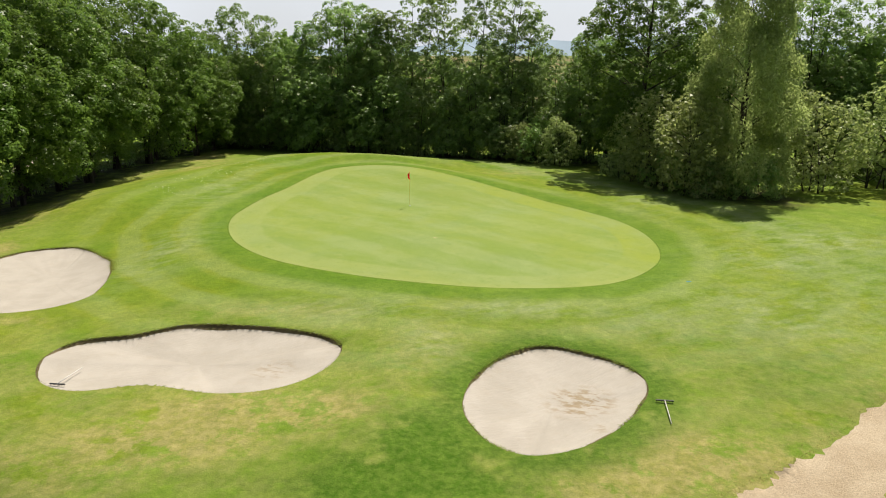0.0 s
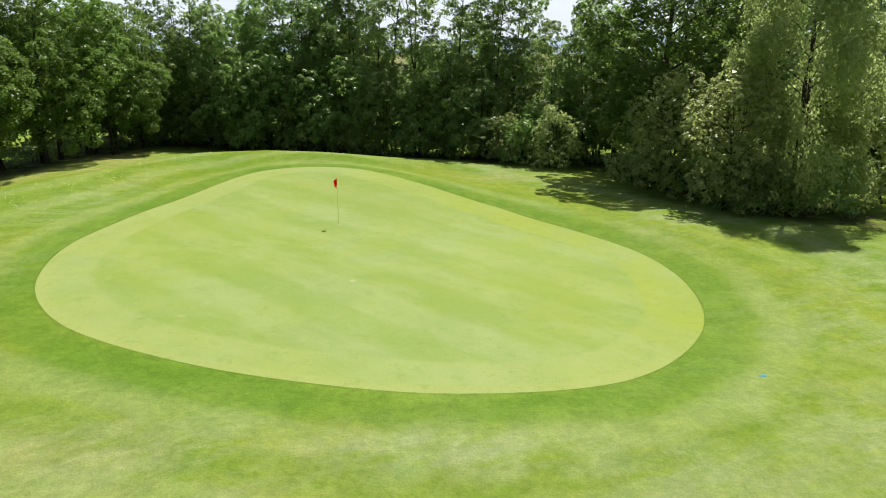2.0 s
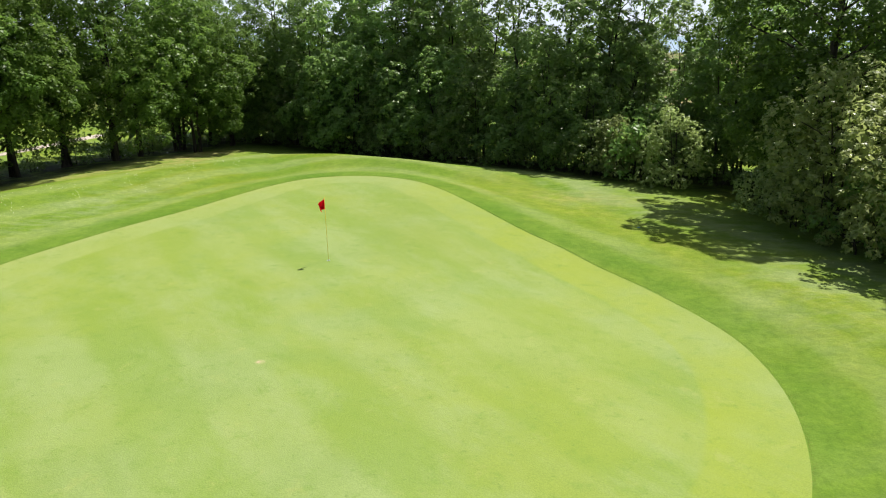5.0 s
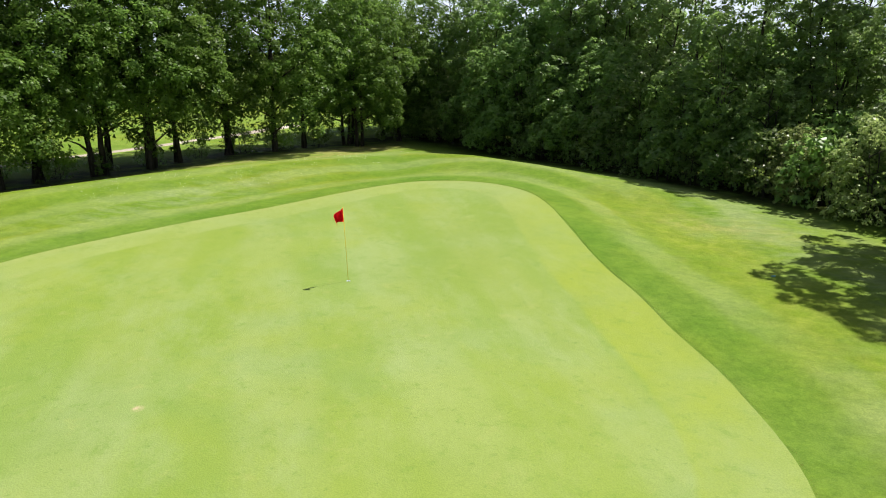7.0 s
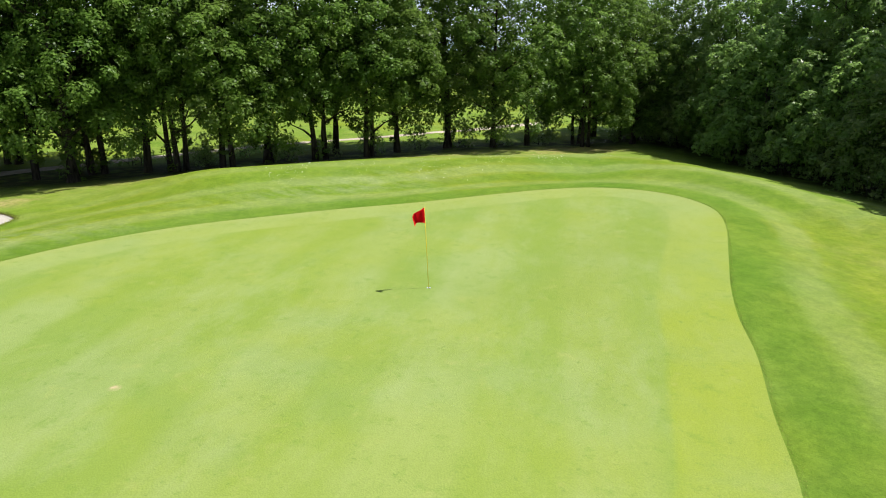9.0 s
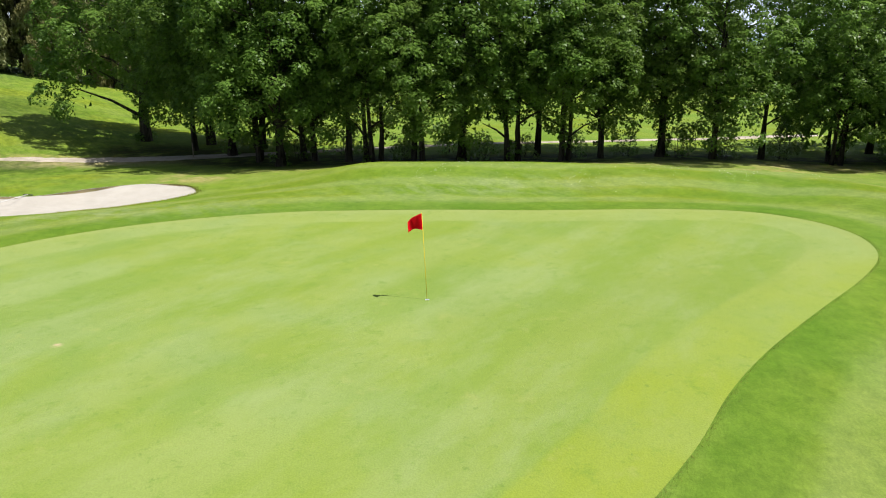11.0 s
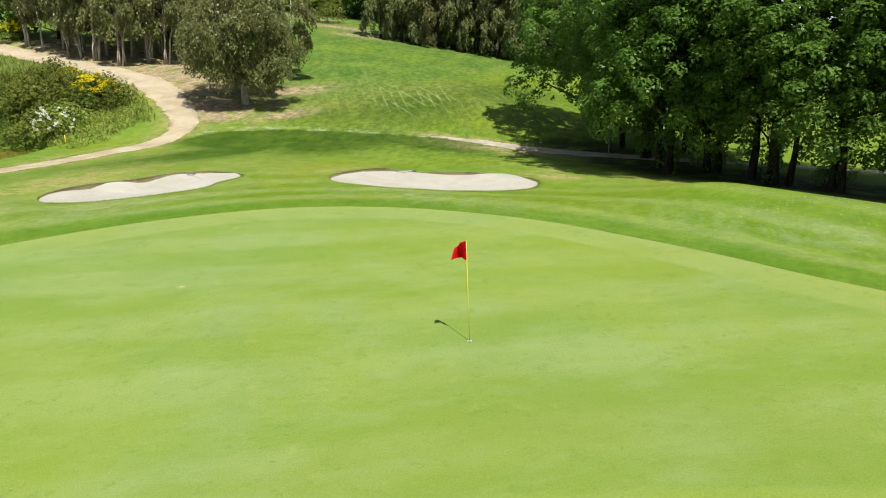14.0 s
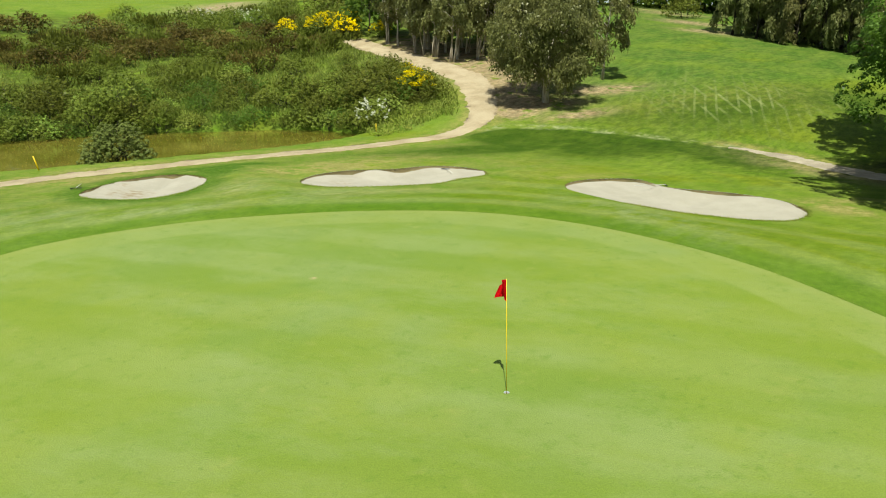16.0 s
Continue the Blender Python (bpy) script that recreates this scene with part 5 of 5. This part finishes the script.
# heath on the slope behind the pond
def brush(name, seed, height, spread, mat, count, long, wide):
    """A twiggy bush: slim sprays that fan out and up from a low stool of stems."""
    rng = np.random.default_rng(seed)
    base = Empty(name, (0, 0, 0))
    bm = bmesh.new()
    for i in range(5):
        a = i * 1.26 + rng.normal(0, 0.3)
        e = Vector((math.cos(a) * spread * 0.6, math.sin(a) * spread * 0.6, height * 0.7))
        tube(bm, [Vector((0, 0, -0.1)), e * 0.5, e], [0.035, 0.02, 0.008], 5)
    part("woody_base", bm, M_BARK, base)
    lobes = np.column_stack([rng.normal(0, spread * 0.42, 9), rng.normal(0, spread * 0.42, 9), rng.uniform(0.55, 0.95, 9) * height])
    pick = rng.integers(0, 9, count)
    d = rng.normal(0, 1, (count, 3))
    d[:, 2] = np.abs(d[:, 2]) * 0.8
    d /= np.linalg.norm(d, axis=1)[:, None]
    reach = rng.random(count) ** 0.6
    tip = lobes[pick] * np.array([1, 1, 0.75]) + d * (reach * spread * 0.46)[:, None]
    low = rng.random(count) < 0.25
    tip[low, 2] *= rng.random(low.sum()) * 0.7
    tip[:, 2] = np.maximum(tip[:, 2], 0.08)
    axis_d = d * 0.6 + np.array([0, 0, 0.7]) + rng.normal(0, 0.25, (count, 3))
    axis_d /= np.linalg.norm(axis_d, axis=1)[:, None]
    side = np.cross(axis_d, rng.normal(0, 1, (count, 3)))
    side /= np.linalg.norm(side, axis=1)[:, None] + 1e-9
    ll = (long * rng.uniform(0.6, 1.3, count))[:, None]
    ww = (wide * rng.uniform(0.6, 1.3, count))[:, None]
    q = np.stack([tip - axis_d * ll * 0.5, tip + side * ww, tip + axis_d * ll * 0.5, tip - side * ww], 1)
    part("twig_crown", leaf_mesh("twig_crown", q), mat, base)
    return base


def bush(name, seed, height, spread, mat, leaf, dense=0.48, lobes=9, airy=0.03):
    """A leafy bush that reaches the ground, in rounded humps."""
    return broad_tree(name, seed, height, spread, 0.0, mat, M_BARK, lobes=lobes, clumps=13, leaf=leaf, dense=dense, stems=3, girth=0.04, low=1.0, top=0.7, airy=airy, lean=0.6, wood_name="woody_base", skirt=-0.55, core=4.0, tuft=(0.17, 0.27))


heather = [bush("heather_bush", 100, 1.9, 1.7, M_LEAF_HEATH, 0.14, 0.36, 9, 0.08), brush("heather_bush", 101, 1.7, 1.7, M_LEAF_OLIVE, 900, 0.34, 0.055), brush("heather_bush", 102, 2.1, 1.6, M_LEAF_HEATH, 1100, 0.26, 0.045), bush("heather_bush", 103, 1.6, 1.8, M_LEAF_OLIVE, 0.14, 0.36, 9, 0.08)]
bank = [bush("bank_bush", 105 + i, h, w, m, z) for i, (m, h, w, z) in enumerate(((M_LEAF_BUSH, 2.7, 2.2, 0.125), (M_LEAF_OLIVE, 2.3, 1.9, 0.12), (M_LEAF_FRESH, 1.9, 1.8, 0.12), (M_LEAF, 2.9, 2.4, 0.125)))]


def heath_zone(kinds, n, box, smin, smax, label, category, group, seed, keep=None):
    r = random.Random(seed)
    rows, tries = [], 0
    while len(rows) < n and tries < 20000:
        tries += 1
        x, y = r.uniform(box[0], box[1]), r.uniform(box[2], box[3])
        if float(pond_gap(x, y)) < 1.06 or float(line_gap(np.array(x), np.array(y), PATH)) < 2.6 or (keep and not keep(x, y)):
            continue
        if all(math.hypot(x - a, y - b) > 0.95 * (smin + smax) / 2 for a, b, _ in rows):
            rows.append((x, y, r.uniform(smin, smax)))
    scatter(kinds, rows, label, category, group, seed)


bank_rows = []
for off, gap in ((-0.2, 2.3), (2.0, 2.8), (4.4, 3.1)):
    for a in np.arange(math.pi * 0.97, math.tau - 0.25, gap / (POND[2] + off)):
        u, v = (POND[2] + off) * math.cos(a), (POND[3] + off) * math.sin(a)
        c, sn = math.cos(POND[4]), math.sin(POND[4])
        x, y = POND[0] + u * c - v * sn, POND[1] + u * sn + v * c
        if rng0.random() < 0.98 and x < 20 and math.hypot(x + 5.7, y + 9.5) > 2.6:
            bank_rows.append((x + rng0.uniform(-0.7, 0.7), y + rng0.uniform(-0.3, 0.3), rng0.uniform(0.5, 1.2) if off < 1 else rng0.uniform(0.6, 1.45)))
scatter([bank[0], bank[1], bank[3], bank[2], bank[0]], bank_rows, "leafy green bush on the pond's bank", "bush", "bushes round the pond", 17, low=WATER_Z - 0.12)
scatter([bank[3]], [(-5.7, -9.5, 1.2), (-3.0, -16.0, 1.4), (-7.0, -17.0, 1.2)], "large rounded dark green bush on the pond's bank", "bush", "bushes round the pond", 21, low=WATER_Z - 0.12)
scatter([bank[0], bank[1]], [(11.0, -9.6, 0.9), (8.8, -10.2, 0.8), (6.2, -10.9, 0.95), (3.4, -11.3, 0.7), (0.9, -11.4, 0.5), (-8.8, -8.6, 0.5), (-10.6, -7.4, 0.65), (-12.0, -6.0, 0.6), (14.0, -8.6, 0.9), (17.5, -7.4, 0.9)], "leafy green bush on the pond's bank", "bush", "bushes round the pond", 27, low=WATER_Z - 0.12)
heath_zone([bank[0], bank[1], bank[0]], 15, (-20.5, -13, -15, -3), 0.6, 1.1, "leafy green bush between the path and the pond", "bush", "bushes round the pond", 13)
heath_zone([bank[1], bank[0], heather[1], bank[2]], 28, (-20, 24, -30, -15), 0.7, 1.2, "olive green bush on the lower slope", "bush", "bushes round the pond", 22, lambda x, y: y < -15.5 + 0.12 * x)
heath_zone([heather[0], heather[1], heather[2], heather[3], bank[1], heather[2]], 84, (-20, 26, -52, -26), 0.8, 1.4, "brown-green heather bush on the slope", "bush", "heather on the slope", 14)
heath_zone([heather[1], heather[0], bank[0]], 22, (-21, 34, -68, -50), 0.9, 1.5, "olive heath bush high on the slope", "bush", "heather on the slope", 15)
rngt = np.random.default_rng(151)
tx, ty = rngt.uniform(-23, 34, 60000), -rngt.uniform(1, 52, 60000) + 3
okay = (pond_gap(tx, ty) > 0.975) & (line_gap(tx, ty, PATH) > 1.9) & (((ty < -7 + 0.12 * tx) & ((ty > -26) | (rngt.random(60000) < 0.3))) | ((tx < -12.5) & (tx > -22.5) & (ty < 3)))
roots = np.column_stack([tx, ty, ground_z(tx, ty) - 0.02])[okay]
tagged(part("tall_grass", leaf_mesh("tall_grass", blades(rngt, roots, 0.42, 0.045, 0.45)), M_TALL), "tall rough grass between the heath bushes", "grass", kind="stuff")
bx, by = rngt.uniform(-22, -12, 30000), rngt.uniform(-12, 4.5, 30000)
okay = (pond_gap(bx, by) > 1.03) & (line_gap(bx, by, PATH) > 2.2) & (by < 3.6 + 0.5 * (bx + 14))
roots = np.column_stack([bx, by, ground_z(bx, by) + 0.05])[okay]
cover = leaf_cloud(rngt, np.column_stack([roots, np.full(len(roots), 0.32)])[:1400], 8, 0.15, flat=0.9)
tagged(part("bramble_cover", leaf_mesh("bramble_cover", cover), M_LEAF_FRESH), "low leafy bramble cover beside the path", "brambles", kind="stuff")
pond_bush = bush("pond_bush", 140, 2.9, 1.75, M_LEAF_WILLOW, 0.10, 0.8, 20)
pond_bush.matrix_basis = place(pond_bush, 4.5, 7.85, 1.0, 0.3, z=-1.0)
tagged(pond_bush, "round green bush at the water's edge", "bush", "bushes round the pond")


def gorse(x, y, s, seed):
    rng = np.random.default_rng(seed)
    ob = bush("gorse_bush", seed, 1.95, 1.35, M_LEAF_BUSH, 0.13)
    d = rng.normal(0, 1, (110, 3))
    d /= np.linalg.norm(d, axis=1)[:, None]
    d[:, 2] = np.abs(d[:, 2])
    c = np.column_stack([d * rng.uniform(0.75, 1.15, (110, 1)) * np.array([1.2, 1.2, 1.0]) + np.array([0, 0, 0.9]), rng.uniform(0.08, 0.17, 110)])
    part("bloom", leaf_mesh("bloom", leaf_cloud(rng, c, 30, 0.075)), M_BLOOM, ob, "bright yellow bloom")
    ob.matrix_basis = place(ob, x, y, s, seed)
    tagged(ob, "gorse bush covered in bright yellow flowers", "bush", "gorse bushes")


for i, (x, y, s) in enumerate(((-18.6, -4.6, 1.25), (-21.5, -34.0, 1.3), (-19.3, -39.0, 1.4), (-16.0, -42.0, 1.2), (-20.6, -12.0, 0.7), (-23.0, -39.0, 1.4), (-21.2, -41.5, 1.3), (-25.4, -33.0, 1.0))):
    gorse(x, y, s, 120 + i)
white = bush("hawthorn_bush", 130, 2.3, 1.5, M_LEAF_FRESH, 0.13)
rngw = np.random.default_rng(131)
cw = []
for i in range(34):
    a, w = rngw.uniform(0, math.tau), rngw.uniform(0.25, 1.0)
    p = np.array([math.cos(a) * 1.35 * math.sqrt(1 - w * w * 0.9), math.sin(a) * 1.35 * math.sqrt(1 - w * w * 0.9), 2.25 * w])
    d = np.array([math.cos(a) * 0.5, math.sin(a) * 0.5, rngw.uniform(-0.2, 0.7)])
    for t in np.linspace(0, rngw.uniform(0.2, 0.7), 4):
        cw.append((*(p + d * t + rngw.normal(0, 0.04, 3)), 0.11 - 0.06 * t))
part("bloom", leaf_mesh("bloom", leaf_cloud(rngw, np.array(cw), 16, 0.085)), M_WHITE, white, "white blossom")
white.matrix_basis = place(white, -13.6, -1.0, 0.9, 0.4)
tagged(white, "bush with sprays of white blossom by the pond", "bush", "blossoming bushes")
for x, y, s, turn in ((-8.6, -65.0, 1.3, 2.0), (-14.6, -57.5, 1.1, 4.0), (-13.0, -61.5, 1.0, 5.2)):
    tagged(copy_thing(white, place(white, x, y, s, turn)), "bush with white blossom high on the heath", "bush", "blossoming bushes")
scatter([bank[0], bank[3], bank[0]], [(-7.2, -62.5, 1.1), (-10.4, -62.8, 1.4), (-11.6, -60.0, 1.2), (-16.4, -56.0, 1.2), (-17.6, -53.2, 1.1), (-19.6, -55.5, 1.3), (-24.2, -50.5, 1.7), (-26.0, -54.5, 2.0), (-22.6, -47.0, 1.4), (-23.6, -43.2, 1.3), (-27.2, -48.0, 1.9), (-79.5, -42.0, 1.5), (-72.0, -62.0, 2.0), (-75.0, -61.0, 1.9), (-78.5, -60.5, 2.1), (-82.0, -60.0, 2.0), (-86.0, -59.0, 2.1), (-89.0, -56.5, 1.9), (-92.0, -54.0, 2.0), (-95.5, -50.5, 2.1)], "deep green leafy bush high on the slope", "bush", "bushes on the slope", 24)
bm = bmesh.new()
tube(bm, [Vector((0, 0, -0.2)), Vector((0.03, 0, 3.0)), Vector((0.05, 0.02, 6.5))], [0.13, 0.115, 0.10], 10)
pole = part("utility_pole", bm, M_WOOD)
pole.location = (-22.1, -66.0, float(ground_z(-22.1, -66.0)))
tagged(pole, "weathered grey wooden pole on the hill", "pole")


# ---- flag, rakes, stakes ----
def flagstick(x, y):
    ob = Empty("flagstick", (x, y, float(ground_z(x, y))))
    bm = bmesh.new()
    top = Vector((0.0, -0.11, 2.11))
    tube(bm, [Vector((0, 0, -0.12)), top * 0.4, top], [0.0064, 0.0060, 0.0055], 10)
    part("pole", bm, M_YELLOW, ob, "thin yellow pole")
    bm = bmesh.new()
    cols, rows = 14, 9
    grid_v = []
    for i in range(cols + 1):
        u = i / cols
        for j in range(rows + 1):
            v = j / rows
            high = 0.40 * (1 - 0.45 * u)
            along = 0.34 * u
            drop = 0.07 * u + 0.15 * u * u + v * high
            wave = 0.085 * math.sin(u * 6 + v * 1.5) * u ** 0.7
            p = top + Vector((-0.06, -1.0, 0)) * along + Vector((1.0, -0.06, 0)) * wave - Vector((0, -0.05, 1)) * (drop + 0.01)
            grid_v.append(bm.verts.new(p))
    for i in range(cols):
        for j in range(rows):
            a = i * (rows + 1) + j
            bm.faces.new((grid_v[a], grid_v[a + 1], grid_v[a + rows + 2], grid_v[a + rows + 1])).smooth = True
    bmesh.ops.solidify(bm, geom=bm.faces[:], thickness=0.003)
    part("flag", bm, M_FLAG, ob, "red cloth flag")
    bm = bmesh.new()
    for s, r0, r1 in ((0, 0.0535, 0.050),):
        a = [bm.verts.new((r0 * math.cos(t), r0 * math.sin(t), -0.035)) for t in np.arange(20) / 20 * math.tau]
        b = [bm.verts.new((r1 * math.cos(t), r1 * math.sin(t), -0.035)) for t in np.arange(20) / 20 * math.tau]
        c = [bm.verts.new((r1 * math.cos(t), r1 * math.sin(t), -0.15)) for t in np.arange(20) / 20 * math.tau]
        for i in range(20):
            k = (i + 1) % 20
            bm.faces.new((a[i], a[k], b[k], b[i]))
            bm.faces.new((b[i], b[k], c[k], c[i]))
        bm.faces.new(c)
    part("cup", bm, M_CUP, ob, "white cup sunk in the turf")
    tagged(ob, "red flag on a yellow pole in the hole", "flagstick")


flagstick(*CUP)


def rake(x, y, z, turn, tilt=0.0, long=1.45):
    ob = Empty("bunker_rake", (x, y, z))
    bm = bmesh.new()
    bmesh.ops.create_cube(bm, size=1, matrix=Matrix.Translation((0, 0, 0.06)) @ Matrix.Diagonal((0.48, 0.05, 0.03, 1)))
    bmesh.ops.bevel(bm, geom=bm.edges[:], offset=0.006, segments=2, affect="EDGES")
    head = part("head", bm, M_DARK, ob, "black rake head")
    for i in range(11):
        bm = bmesh.new()
        tube(bm, [Vector((-0.215 + i * 0.043, 0, 0.055)), Vector((-0.215 + i * 0.043, 0.01, 0.0))], [0.007, 0.004], 5)
        part("tine", bm, M_DARK, head)
    bm = bmesh.new()
    tube(bm, [Vector((0, 0, 0.07)), Vector((0, -long * 0.5, 0.05)), Vector((0, -long, 0.02))], [0.014, 0.014, 0.013], 8)
    part("handle", bm, M_METAL, ob, "pale metal handle")
    ob.rotation_euler = (tilt, 0, turn)
    tagged(ob, "bunker rake with a black head and pale handle", "rake", "bunker rakes")


def on_ground(x, y):
    return float(ground_z(x, y))


rake(6.28, 17.35, on_ground(6.28, 17.35) + 0.01, -0.15, long=1.2)
rake(-11.0, 18.6, on_ground(-11.0, 18.6) - 0.13, math.pi - 0.12, long=1.2)
rake(-18.5, 26.7, on_ground(-18.5, 26.7) - 0.02, 1.16)


def stake(name, x, y, high, mat, label, lean=0.0):
    bm = bmesh.new()
    tube(bm, [Vector((0, 0, -0.1)), Vector((lean * 0.5, 0, high * 0.5)), Vector((lean, 0, high))], [0.035, 0.033, 0.03], 8)
    bmesh.ops.bevel(bm, geom=[e for e in bm.edges if e.calc_face_angle(0) > 1.0], offset=0.006, segments=1, affect="EDGES")
    ob = part(name, bm, mat)
    ob.location = (x, y, on_ground(x, y))
    tagged(ob, label, "stake", "course stakes")


stake("marker_stake", 8.35, 10.1, 0.75, M_YELLOW, "yellow stake leaning at the pond's bank", 0.18)
stake("marker_stake", -12.8, 2.0, 0.6, M_YELLOW, "yellow stake beside the path")
stake("marker_stake", -1.6, -10.2, 0.7, M_YELLOW, "yellow stake on the far bank of the pond")
stake("wooden_stake", -32.5, 31.0, 0.9, M_WOOD, "short grey wooden stake under the trees")
